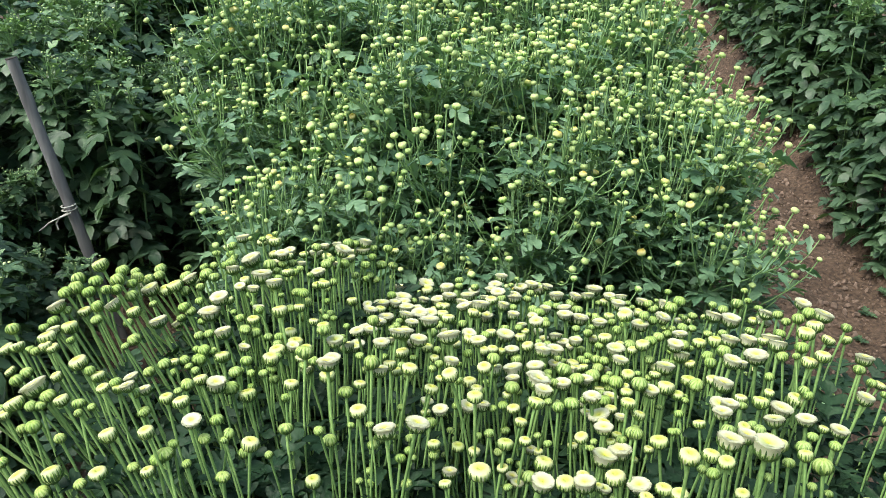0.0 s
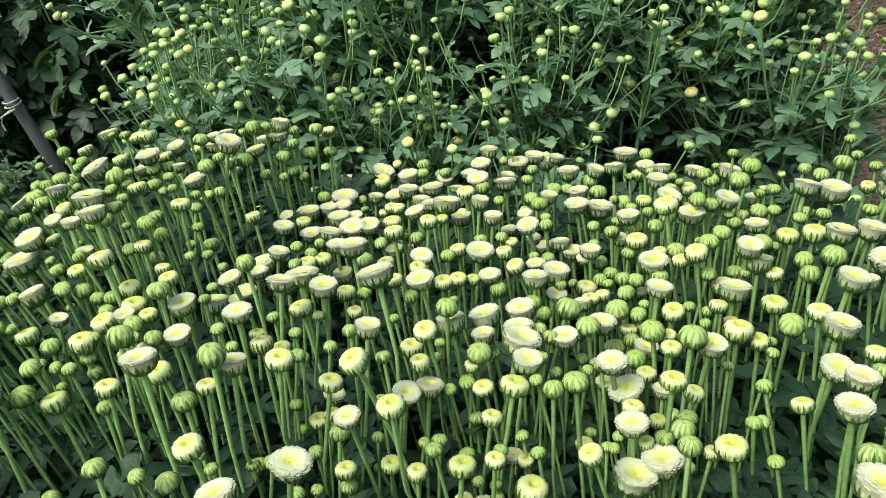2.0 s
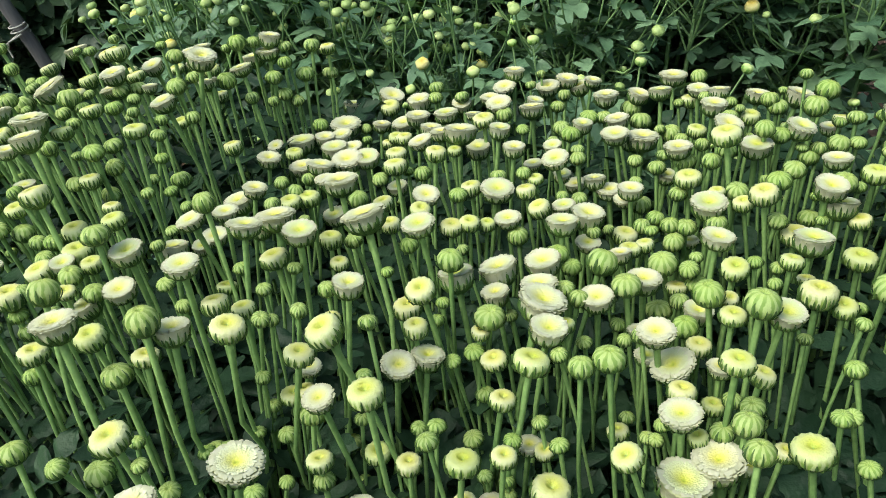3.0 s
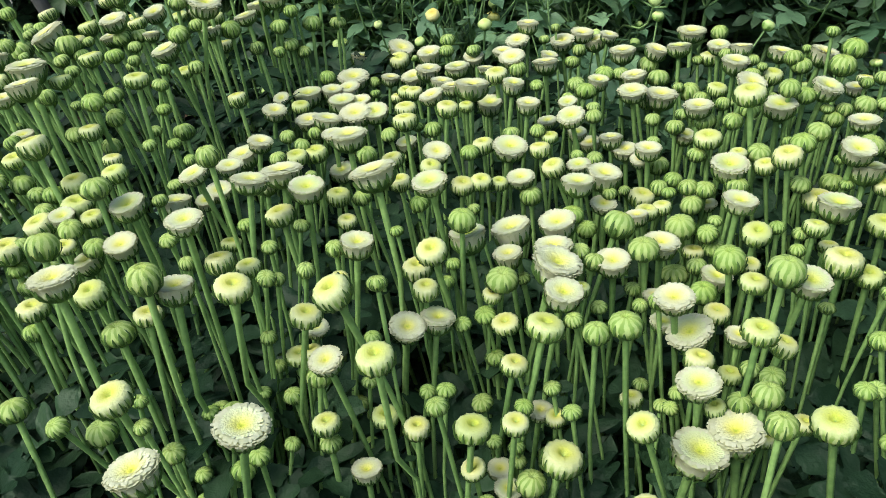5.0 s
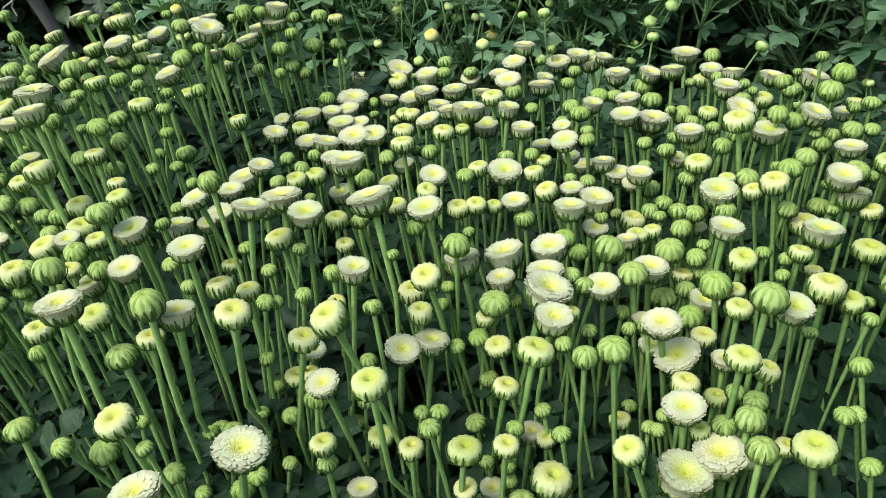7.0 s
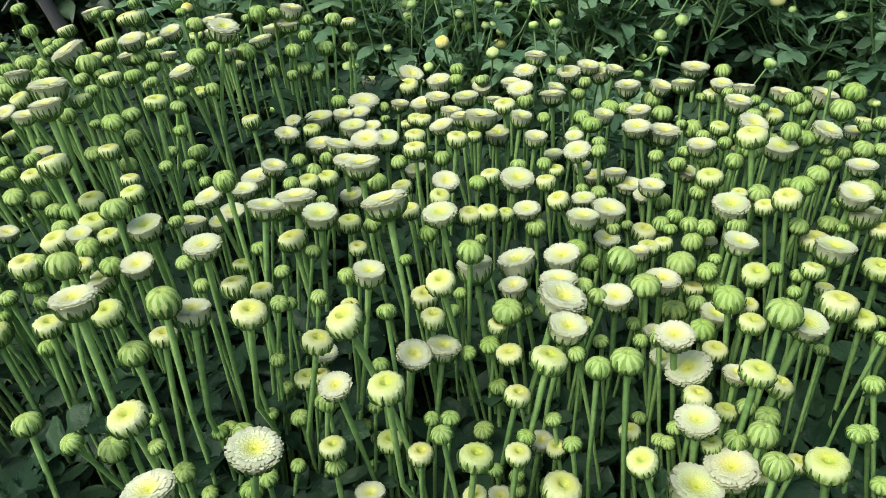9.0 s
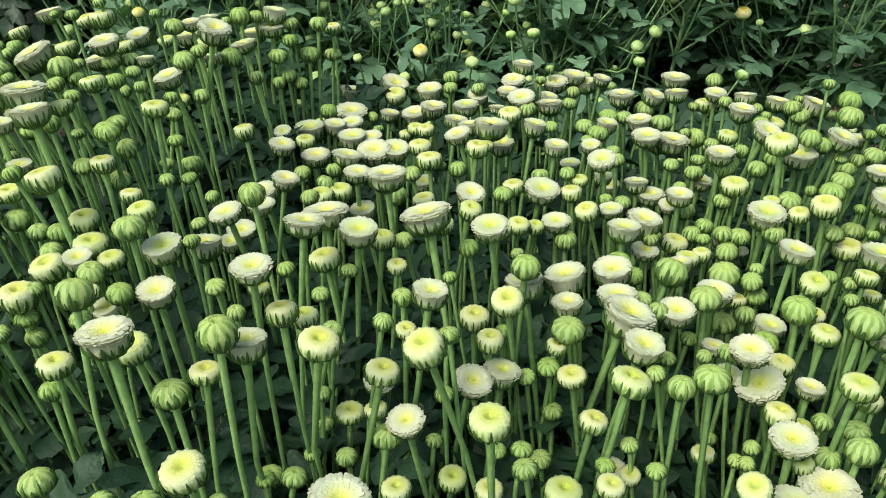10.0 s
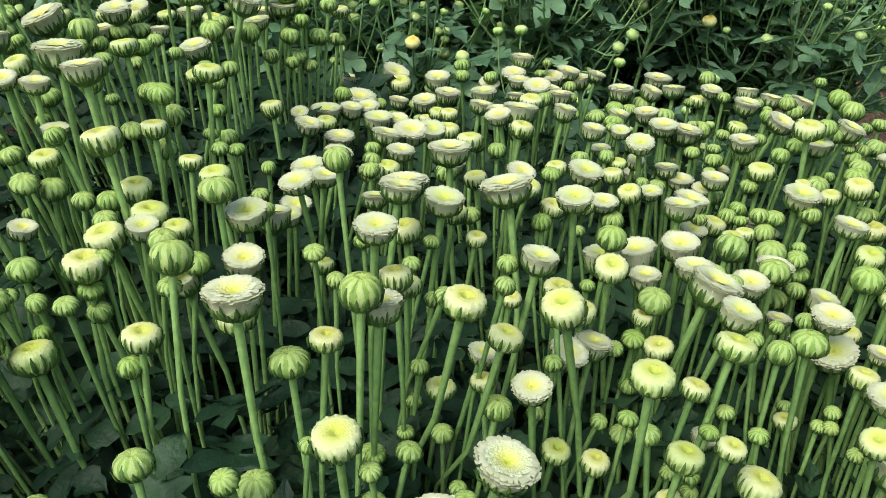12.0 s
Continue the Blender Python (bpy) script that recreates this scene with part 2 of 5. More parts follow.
# ---- the chrysanthemum leaf: five toothed lobes on a narrow stalk ----
# half outline: distance from the midrib, distance along it, and where the vein to it leaves the midrib
LEAF_EDGE = [(0.012, 0.0, 0.0), (0.016, 0.15, 0.15), (0.11, 0.20, 0.17), (0.19, 0.23, 0.19), (0.27, 0.31, 0.22), (0.27, 0.37, 0.25), (0.19, 0.40, 0.30), (0.07, 0.38, 0.34), (0.06, 0.42, 0.37),
             (0.19, 0.46, 0.39), (0.31, 0.52, 0.42), (0.36, 0.59, 0.45), (0.41, 0.69, 0.48), (0.34, 0.72, 0.54), (0.24, 0.70, 0.58), (0.08, 0.62, 0.60), (0.08, 0.67, 0.64), (0.17, 0.75, 0.70),
             (0.19, 0.82, 0.76), (0.14, 0.86, 0.82), (0.13, 0.91, 0.87), (0.07, 0.95, 0.93), (0.0, 1.0, 1.0)]
ROUGH_EDGE = [(0.012, 0.0, 0.0), (0.016, 0.15, 0.15), (0.16, 0.21, 0.19), (0.28, 0.33, 0.22), (0.20, 0.40, 0.30), (0.06, 0.39, 0.36), (0.24, 0.47, 0.40), (0.35, 0.57, 0.44), (0.41, 0.70, 0.48), (0.26, 0.71, 0.57),
              (0.07, 0.63, 0.62), (0.16, 0.74, 0.70), (0.18, 0.83, 0.77), (0.10, 0.92, 0.88), (0.0, 1.0, 1.0)]
SMALL_EDGE = [(0.02, 0.0, 0.0), (0.13, 0.3, 0.25), (0.09, 0.45, 0.42), (0.20, 0.68, 0.58), (0.0, 1.0, 1.0)]


def leaf(rng, droop=0.5, fine=True, small=False, narrow=1.0):
    """A leaf of length 1 along y, with its face up: five forward-swept, toothed lobes that fold along the veins."""
    fold, twist, wave = rng.uniform(0.1, 0.45), rng.uniform(-0.35, 0.35), rng.uniform(0, 6)
    scale = (rng.uniform(0.85, 1.2), rng.uniform(0.85, 1.2))
    edge = SMALL_EDGE if small else LEAF_EDGE if fine else ROUGH_EDGE
    cols = (-1.0, -0.5, 0.0, 0.5, 1.0) if fine else (-1.0, 0.0, 1.0)
    verts, faces = [], []
    for w, along, vein in edge:
        for c in cols:
            f = abs(c)
            ww = w * narrow * (scale[0] if c < 0 else scale[1]) * (1 + 0.10 * math.sin(7 * along + wave + c))
            x, y = c * ww, vein + (along - vein) * f
            rim = 0.05 * math.sin(9 * along + wave + 2 * c) * f
            z = 0.10 * y - droop * y * y * 0.6 + fold * abs(x) - 0.55 * droop * x * x + twist * x * y + rim - (0.018 * math.sin(math.pi * f) if fine else 0.0)
            verts.append((x, y, z))
    n = len(cols)
    for i in range(len(edge) - 1):
        for k in range(n - 1):
            faces.append((i * n + k, i * n + k + 1, (i + 1) * n + k + 1, (i + 1) * n + k))
    return verts, faces


def leaf_pose(place, turn, rise, size, roll=0.0):
    return Matrix.Translation(place) @ Matrix.Rotation(turn, 4, "Z") @ Matrix.Rotation(rise, 4, "X") @ Matrix.Rotation(roll, 4, "Y") @ Matrix.Scale(size, 4)


# ---- flower heads, one unit across, with the stalk's end at the origin ----
def turned(profile, around, ridges, depth, fade=0.3):
    """A body of revolution with ridges down its sides."""
    verts, faces = [], []
    n = len(profile)
    for i, (r, z) in enumerate(profile):
        for k in range(around):
            a = 2 * math.pi * k / around
            f = 1 + depth * math.cos(ridges * a) * min(1.0, r / fade)
            verts.append((r * f * math.cos(a), r * f * math.sin(a), z + depth * 0.5 * math.cos(ridges * a) * (1 if r > 0.05 else 0)))
    for i in range(n - 1):
        for k in range(around):
            j = (k + 1) % around
            faces.append((i * around + k, i * around + j, (i + 1) * around + j, (i + 1) * around + k))
    return verts, faces


def strip(path, widths, angle, lift=0.0):
    """A narrow bract or petal that follows a path of (r, z) out from the axis."""
    verts, faces = [], []
    for (r, z), w in zip(path, widths):
        for s, out in ((-1, 0.0), (0, 1.0), (1, 0.0)):
            x, y = r + lift * out, s * w
            verts.append((x * math.cos(angle) - y * math.sin(angle), x * math.sin(angle) + y * math.cos(angle), z))
    for i in range(len(path) - 1):
        for k in range(2):
            faces.append((i * 3 + k, i * 3 + k + 1, i * 3 + k + 4, i * 3 + k + 3))
    return verts, faces


def bracts(rng, body, count, reach, width, lift=0.022, uneven=0.12):
    """Rows of pointed green bracts that hug the outside of a head up to the height reach."""
    pieces = [turned([(0.0, -0.03), (0.13, -0.02), (0.24, 0.03), (0.34, 0.11), (0.385, 0.18)], 14, 7, 0.02)]
    crest = max(range(len(body)), key=lambda i: body[i][1])
    side = body[:crest + 1]
    zs, rs = [p[1] for p in side], [p[0] for p in side]
    for row, (part_of, off) in enumerate(((1.0, 0.0), (0.66, 0.5))):
        for k in range(count):
            broad = rng.uniform(1 - 2 * uneven, 1 + 2 * uneven)
            top = min(body[crest][1] - 0.05, reach * part_of * rng.uniform(0.62, 1.16))
            a = 2 * math.pi * (k + off + rng.uniform(-uneven, uneven)) / count
            path, widths = [], []
            for s in (0.0, 0.4, 0.75, 1.0):
                z = 0.06 + (top - 0.06) * s
                path.append((float(np.interp(z, zs, rs)) + 0.030 + 0.014 * row, z))
                widths.append(width * broad * (0.90, 1.0, 0.78, 0.12)[len(widths)] * rng.uniform(0.9, 1.1))
            pieces.append(strip(path, widths, a, lift))
    return joined(pieces)


def open_petals(rng, count, path, width, loose):
    """A ring of short, soft, ragged petals that follow a path of (r, z)."""
    pieces = []
    for k in range(count):
        a = 2 * math.pi * (k + rng.uniform(-0.3, 0.3)) / count
        f, h, w = rng.uniform(1 - loose, 1 + loose), rng.uniform(-0.014, 0.014), width * rng.uniform(0.8, 1.2)
        way = [(r if n == 0 else r * (1 + (f - 1) * n / 3), z + h * n / 3) for n, (r, z) in enumerate(path)]
        pieces.append(strip(way, [w * 0.9, w, w * 0.95, w * rng.uniform(0.45, 0.8)], a, 0.006))
    return joined(pieces)


def head_shapes(kind, rng, ripe=0.0):
    j = rng.uniform(-0.025, 0.025)
    if kind == "green":
        body = [(0.20, 0.04), (0.37, 0.14), (0.465, 0.29), (0.485, 0.43 + j), (0.455, 0.56 + j), (0.37, 0.67 + j), (0.26, 0.735 + j), (0.14, 0.75 + j), (0.06, 0.715 + j), (0.0, 0.69 + j)]
        curl = open_petals(rng, 15, [(0.470, 0.46), (0.425, 0.61 + j), (0.315, 0.715 + j), (0.165, 0.762 + j)], 0.078, 0.05)
        top = joined([turned(body, 24, 12, 0.026), curl])
        low = bracts(rng, body, 11, 0.80 - 0.15 * ripe + j, 0.050, 0.030, 0.24)
        return mesh("bud_bracts", *low, CALYX), mesh("bud_florets", *top, GREEN_TOP)
    if kind == "yellow":
        body = [(0.20, 0.04), (0.36, 0.12), (0.45, 0.24), (0.48, 0.40), (0.48, 0.54 + j), (0.45, 0.615 + j), (0.38, 0.655 + j), (0.28, 0.67 + j), (0.17, 0.66 + j), (0.10, 0.625 + j), (0.05, 0.565 + j), (0.0, 0.54 + j)]
        # petals curl in over the rim towards a small hollow
        outer = open_petals(rng, 24, [(0.450, 0.26), (0.480, 0.42), (0.474, 0.56 + j), (0.392, 0.660 + j)], 0.074, 0.015)
        curl = open_petals(rng, 24, [(0.445, 0.590 + j), (0.370, 0.664 + j), (0.270, 0.684 + j), (0.165, 0.664 + j)], 0.060, 0.03)
        top = joined([turned(body, 28, 14, 0.022), outer, curl])
        low = bracts(rng, body, 14, 0.66 + j, 0.042, 0.034, 0.2)
        return mesh("bud_bracts", *low, CALYX), mesh("bud_florets", *top, YELLOW_TOP)
    body = [(0.20, 0.04), (0.33, 0.12), (0.415, 0.25), (0.445, 0.37), (0.445, 0.47 + j), (0.42, 0.545 + j), (0.36, 0.585 + j), (0.27, 0.595 + j), (0.17, 0.58 + j), (0.09, 0.55 + j), (0.0, 0.53 + j)]
    low = bracts(rng, body, 14, 0.58, 0.042, 0.034, 0.2)
    # fine ragged petals, more or less open at the rim, round a soft, close-packed top
    flare = rng.uniform(0.0, 0.04)
    rows = [open_petals(rng, 38, [(0.435, 0.35), (0.455, 0.44), (0.482 + flare / 2, 0.52 + j), (0.512 + flare, 0.575 + j - flare)], 0.050, 0.035),
            open_petals(rng, 40, [(0.430, 0.45), (0.456, 0.53 + j), (0.480 + flare / 2, 0.585 + j), (0.498 + flare, 0.615 + j - flare)], 0.048, 0.045),
            open_petals(rng, 36, [(0.320, 0.590 + j), (0.375, 0.618 + j), (0.430, 0.632 + j), (0.482 + flare / 2, 0.630 + j - flare / 2)], 0.050, 0.04)]
    inner = [open_petals(rng, 30, [(0.215, 0.590 + j), (0.275, 0.615 + j), (0.335, 0.630 + j), (0.395, 0.636 + j)], 0.047, 0.05),
             open_petals(rng, 20, [(0.110, 0.565 + j), (0.165, 0.595 + j), (0.225, 0.615 + j), (0.290, 0.628 + j)], 0.046, 0.05)]
    cushion = joined([turned(body, 26, 13, 0.012)] + inner)
    top = joined([cushion] + rows)
    return mesh("flower_bracts", *low, CALYX), mesh("flower_florets", *top, [WHITE_TOP, WHITE_PETAL], [0 if k < len(cushion[1]) else 1 for k in range(len(top[1]))])


shape_rng = random.Random(7)
HEADS = {"G": [head_shapes("green", shape_rng, i / 5) for i in range(6)], "Y": [head_shapes("yellow", shape_rng) for _ in range(5)],
         "W": [head_shapes("white", shape_rng) for _ in range(4)]}
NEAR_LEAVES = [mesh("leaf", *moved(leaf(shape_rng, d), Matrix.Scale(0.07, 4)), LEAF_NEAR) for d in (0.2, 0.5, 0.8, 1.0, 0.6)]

# ---- the ground: a gentle slope with raised beds and bare paths between them ----
SLOPE, LEVEL = 0.20, -0.55
BEDS = [(-2.2, -0.98), (-0.62, 0.6), (1.62, 2.95)]


def ground_height(x, y):
    yy = max(-2.5, min(8.0, y))
    z = LEVEL + SLOPE * yy + 0.04 * (y - yy)
    ridge = 0.0
    for a, b in BEDS:
        ridge = max(ridge, min(1.0, max(0.0, (min(x - a, b - x) + 0.06) / 0.16)))
    z += 0.14 * ridge * ridge * (3 - 2 * ridge) * (1.0 if -1.0 < y < 9.0 else 0.0)
    if abs(x) < 4 and -2 < y < 8:
        z += 0.016 * noise.noise((x * 5, y * 5, 0.3)) + 0.012 * noise.noise((x * 17, y * 17, 2.0)) + 0.007 * noise.noise((x * 45, y * 45, 5.0))
    return z


def make_ground():
    xs = [-400, -120, -40, -15, -7] + [round(-4 + 0.1 * i, 3) for i in range(50)] + [round(1.0 + 0.025 * i, 3) for i in range(41)] + [2.1 + 0.1 * i for i in range(20)] + [7, 15, 40, 120, 400]
    ys = [-400, -100, -30, -10, -4] + [round(-2 + 0.1 * i, 3) for i in range(32)] + [round(1.2 + 0.03 * i, 3) for i in range(160)] + [6.1 + 0.2 * i for i in range(10)] + [10, 20, 60, 200, 600]
    verts = [(x, y, ground_height(x, y)) for y in ys for x in xs]
    n = len(xs)
    faces = [(i * n + k, i * n + k + 1, (i + 1) * n + k + 1, (i + 1) * n + k) for i in range(len(ys) - 1) for k in range(n - 1)]
    ob = new("ground", mesh("ground", verts, faces, SOIL))
    tagged(ob, "bare brown crumbly soil with raised planting beds and a trodden path", "ground", kind="structure")


make_ground()


# ---- plants in bloom: many ribbed stalks, each with one head ----
def front_lean(x, y):
    """The tall flowering plants lean up the slope; those on the bed's flanks and near edge hang outwards."""
    left, right, back = (max(0.0, min(1.0, v)) for v in ((-0.12 - x) / 0.26, (x - 0.26) / 0.2, (y - 0.42) / 0.26))
    return Vector((0.22 * right - 0.54 * left, 0.34 * back - 0.12 * left, 0.0))


YOUNG_LEAN = Vector((0.10, 0.20, 0.0))  # the younger ones behind stand more upright


def head_axis(lean, rng, loose=0.12):
    return Vector((lean[0] + 0.05 + rng.gauss(0, loose), lean[1] + rng.gauss(0, loose), 1.0)).normalized()


KIND_LABEL = {"G": "tight green-striped flower bud", "Y": "half-open yellow button flower", "W": "open white button flower with yellow centre"}


HEAD_PLACES = []  # place and width of every flower, so that the stalks pass between them


def clear_of_heads(curve, own):
    """Bend a stalk sideways where it would run through another flower."""
    near = [(Vector(c), 0.62 * w) for c, w in HEAD_PLACES if (Vector(c) - own).length > 0.004 and (Vector(c) - own).length < 0.30]
    out = [curve[0]]
    for i, p in enumerate(curve[1:-1]):
        q = p.copy()
        for c, r in near:
            dx, dy = q.x - c.x, q.y - c.y
            if c.z - 0.05 < q.z < c.z + r and abs(dx) < r and -0.05 < dy < r:
                if abs(dx) > 0.3 * r:
                    q.x = c.x + math.copysign(r, dx)
                else:
                    q.y = c.y + r
        out.append(q if i < len(curve) - 3 else p)
    out.append(curve[-1])
    # even the bends out
    return [out[0]] + [(out[i - 1] + 2 * out[i] + out[i + 1]) / 4 for i in range(1, len(out) - 2)] + out[-2:]


def blooming_plant(x, y, heads, seed):
    """A flowering plant rooted at x, y; heads: kind, x, y, z and width in millimetres of each flower."""
    rng = random.Random(seed)
    top = sum(h[3] for h in heads) / len(heads)
    slant = front_lean(x, y)
    base = Vector((x, y, 0)) - slant * 0.55
    base.z = ground_height(base.x, base.y) - 0.01
    plant = thing("chrysanthemum", base, "flowering chrysanthemum plant with white and yellow button flowers in the bed", "flower plant", "blooming plants in the front bed")
    sway = Vector((rng.uniform(-0.02, 0.02), rng.uniform(-0.02, 0.02), 0))
    crown = Vector((x, y, top - 0.33)) - slant * 0.33 + sway
    stalk = bezier(base, base + (slant * 0.7 + Vector((0, 0, 1))) * 0.25, crown - (slant + Vector((0, 0, 1))) * 0.25, crown, 7)
    part("main_stem", mesh("main_stem", *moved(tube(stalk, [0.0042 - 0.0001 * i for i in range(8)], 7), Matrix.Translation(-base)), STEM_NEAR), plant)
    for kind, hx, hy, hz, width in heads:
        p = Vector((hx, hy, hz))
        d = width / 1000.0
        # the listed place is the middle of the head's top: the stalk ends below it
        lean = ((hx - x) * 1.2 + slant.x * 0.7, (hy - y) * 0.8 + slant.y * 0.45)
        axis = head_axis(lean, rng)
        foot = p - axis * d * 0.36
        fork = crown - (slant + Vector((0, 0, 1))) * rng.uniform(0.005, 0.10)
        if foot.z < fork.z + 0.16:
            drop = foot.z - rng.uniform(0.16, 0.22)
            fork = fork + (slant + Vector((0, 0, 1))) * (drop - fork.z)
        span = (foot - fork).length
        curve = bezier(fork, fork + Vector(((hx - fork.x) * 0.25, (hy - fork.y) * 0.25, span * 0.35)), foot - axis * span * 0.38, foot, 9)
        thick = 0.0006 + 0.048 * d
        radii = [thick * (1.05 - 0.02 * i) for i in range(8)] + [thick * 1.0, thick * 1.3]
        curve = clear_of_heads(curve, p)
        pieces = [moved(tube(curve, radii, 12, False, 0.78), Matrix.Translation(-base))]
        bare = len(pieces[0][1])
        for _ in range(3):
            q = curve[rng.choice((2, 3, 4, 5, 6, 7))]
            pieces.append(moved(leaf(rng, 0.4, False, True), leaf_pose(q - base, rng.uniform(0, 6.28), rng.uniform(0.3, 1.1), rng.uniform(0.012, 0.030))))
        v, f = joined(pieces)
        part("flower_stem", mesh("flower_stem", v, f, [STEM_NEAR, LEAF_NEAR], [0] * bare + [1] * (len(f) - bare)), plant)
        turn = axis.to_track_quat("Z", "Y").to_matrix().to_4x4() @ Matrix.Rotation(rng.uniform(0, 6.28), 4, "Z")
        low, up = HEADS["G"][max(0, min(5, int((width - 9) / 1.3) + rng.choice((-1, 0, 1))))] if kind == "G" else rng.choice(HEADS[kind])
        sz = Matrix.Diagonal((d, d * rng.uniform(0.90, 1.08), d * rng.uniform(0.86, 1.12), 1))
        head = part("flower_head", low, plant, Matrix.Translation(foot - base) @ turn @ sz, KIND_LABEL[kind])
        part("corolla", up, head)
    inner = []
    for i in range(150):
        s = (i + rng.random()) / 150
        z = base.z + 0.22 + (top - 0.065 - base.z - 0.22) * s ** 0.55
        turn = i * 2.4 + rng.uniform(-0.4, 0.4)
        size = rng.uniform(0.062, 0.092) * (1.0 - 0.48 * s)
        at = crown + (slant + Vector((0, 0, 1))) * (z - crown.z)
        if z > crown.z:
            at = at + Vector((math.cos(turn + 1.57), math.sin(turn + 1.57), 0)) * rng.uniform(0.005, 0.045)
        m = leaf_pose(at - base, turn, rng.uniform(-0.15, 0.4) + 0.3 * s, size, rng.uniform(-0.3, 0.3))
        if i % 12 == 3 and s > 0.3:
            part("leaf", rng.choice(NEAR_LEAVES), plant, m @ Matrix.Scale(1 / 0.07, 4))
        else:
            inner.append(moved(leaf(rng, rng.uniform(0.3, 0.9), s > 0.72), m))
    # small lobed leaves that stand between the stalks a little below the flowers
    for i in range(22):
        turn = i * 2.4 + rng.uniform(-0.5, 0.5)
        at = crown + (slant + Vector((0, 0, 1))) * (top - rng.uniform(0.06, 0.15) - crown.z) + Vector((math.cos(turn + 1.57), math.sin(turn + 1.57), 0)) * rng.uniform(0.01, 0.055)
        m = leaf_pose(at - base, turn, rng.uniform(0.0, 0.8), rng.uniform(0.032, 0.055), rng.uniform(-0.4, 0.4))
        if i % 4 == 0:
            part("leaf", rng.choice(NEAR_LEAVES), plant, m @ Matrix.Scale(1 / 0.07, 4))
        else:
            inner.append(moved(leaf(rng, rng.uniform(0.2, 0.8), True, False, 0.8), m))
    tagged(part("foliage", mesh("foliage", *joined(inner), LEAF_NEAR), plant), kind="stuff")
    return plant


FLOWERS = []
# flowers 0.50 to 0.55 m up the bed
FLOWERS += [("Y", 0.211, 0.536, 0.854, 16.9), ("Y", 0.236, 0.521, 0.862, 14.0), ("G", 0.237, 0.545, 0.829, 12.3), ("Y", 0.260, 0.533, 0.817, 12.1), ("W", 0.278, 0.543, 0.857, 25.5), ("G", 0.284, 0.543, 0.827, 8.5), ("Y", 0.309, 0.538, 0.854, 12.7), ("G", 0.325, 0.545, 0.815, 8.5)]
# flowers 0.55 to 0.60 m up the bed
FLOWERS += [("Y", -0.403, 0.598, 0.778, 18.4), ("G", -0.375, 0.585, 0.771, 16.0), ("Y", -0.366, 0.592, 0.785, 20.3), ("G", -0.337, 0.584, 0.782, 12.7), ("Y", -0.320, 0.588, 0.791, 17.3), ("G", -0.285, 0.587, 0.800, 11.4), ("Y", -0.270, 0.583, 0.797, 13.3), ("Y", -0.264, 0.583, 0.842, 14.7), ("G", -0.261, 0.587, 0.808, 14.2), ("G", -0.253, 0.588, 0.814, 15.7), ("G", -0.248, 0.597, 0.818, 9.5), ("G", -0.233, 0.584, 0.806, 9.4), ("W", -0.226, 0.595, 0.846, 16.7), ("G", -0.217, 0.595, 0.826, 12.3), ("G", -0.199, 0.596, 0.824, 8.5)]
FLOWERS += [("G", -0.198, 0.575, 0.799, 13.1), ("Y", -0.167, 0.569, 0.840, 16.2), ("G", -0.159, 0.595, 0.807, 8.6), ("W", -0.049, 0.592, 0.837, 19.9), ("Y", 0.006, 0.591, 0.777, 12.6), ("Y", 0.037, 0.564, 0.814, 20.5), ("W", 0.092, 0.556, 0.808, 19.9), ("Y", 0.121, 0.598, 0.771, 18.7), ("W", 0.139, 0.595, 0.772, 20.6), ("Y", 0.167, 0.593, 0.781, 18.4), ("Y", 0.197, 0.587, 0.762, 14.7), ("Y", 0.212, 0.587, 0.774, 15.5), ("Y", 0.224, 0.577, 0.777, 16.2), ("G", 0.229, 0.551, 0.829, 8.5), ("Y", 0.239, 0.560, 0.836, 16.0)]
FLOWERS += [("W", 0.258, 0.571, 0.843, 22.5), ("G", 0.264, 0.592, 0.838, 13.9), ("Y", 0.304, 0.593, 0.827, 14.1), ("G", 0.304, 0.552, 0.835, 10.6), ("Y", 0.315, 0.594, 0.820, 16.1), ("G", 0.328, 0.577, 0.831, 13.7), ("G", 0.337, 0.556, 0.827, 17.8), ("G", 0.344, 0.550, 0.803, 8.5)]
# flowers 0.60 to 0.65 m up the bed
FLOWERS += [("G", -0.415, 0.640, 0.802, 11.2), ("G", -0.401, 0.636, 0.807, 14.5), ("G", -0.364, 0.615, 0.810, 11.8), ("G", -0.352, 0.635, 0.825, 9.0), ("G", -0.345, 0.648, 0.823, 9.1), ("Y", -0.309, 0.601, 0.824, 17.1), ("Y", -0.268, 0.646, 0.834, 14.0), ("Y", -0.247, 0.629, 0.843, 16.6), ("G", -0.210, 0.614, 0.833, 13.5), ("G", -0.196, 0.601, 0.827, 11.4), ("Y", -0.125, 0.617, 0.755, 16.3), ("G", -0.119, 0.637, 0.802, 10.6), ("G", -0.111, 0.647, 0.782, 15.0), ("G", -0.082, 0.637, 0.739, 8.5), ("Y", -0.078, 0.632, 0.830, 17.5)]
FLOWERS += [("G", -0.073, 0.647, 0.744, 9.4), ("G", -0.071, 0.636, 0.737, 10.6), ("G", -0.067, 0.626, 0.819, 8.5), ("G", -0.066, 0.631, 0.790, 11.0), ("G", -0.039, 0.633, 0.772, 11.9), ("G", -0.033, 0.626, 0.744, 13.5), ("G", -0.030, 0.636, 0.779, 10.7), ("W", -0.021, 0.622, 0.822, 21.3), ("Y", 0.035, 0.643, 0.839, 15.9), ("Y", 0.065, 0.648, 0.747, 12.3), ("G", 0.070, 0.640, 0.729, 9.6), ("W", 0.080, 0.648, 0.727, 13.0), ("G", 0.092, 0.645, 0.737, 15.0), ("Y", 0.107, 0.650, 0.750, 19.8), ("Y", 0.142, 0.641, 0.791, 14.3)]
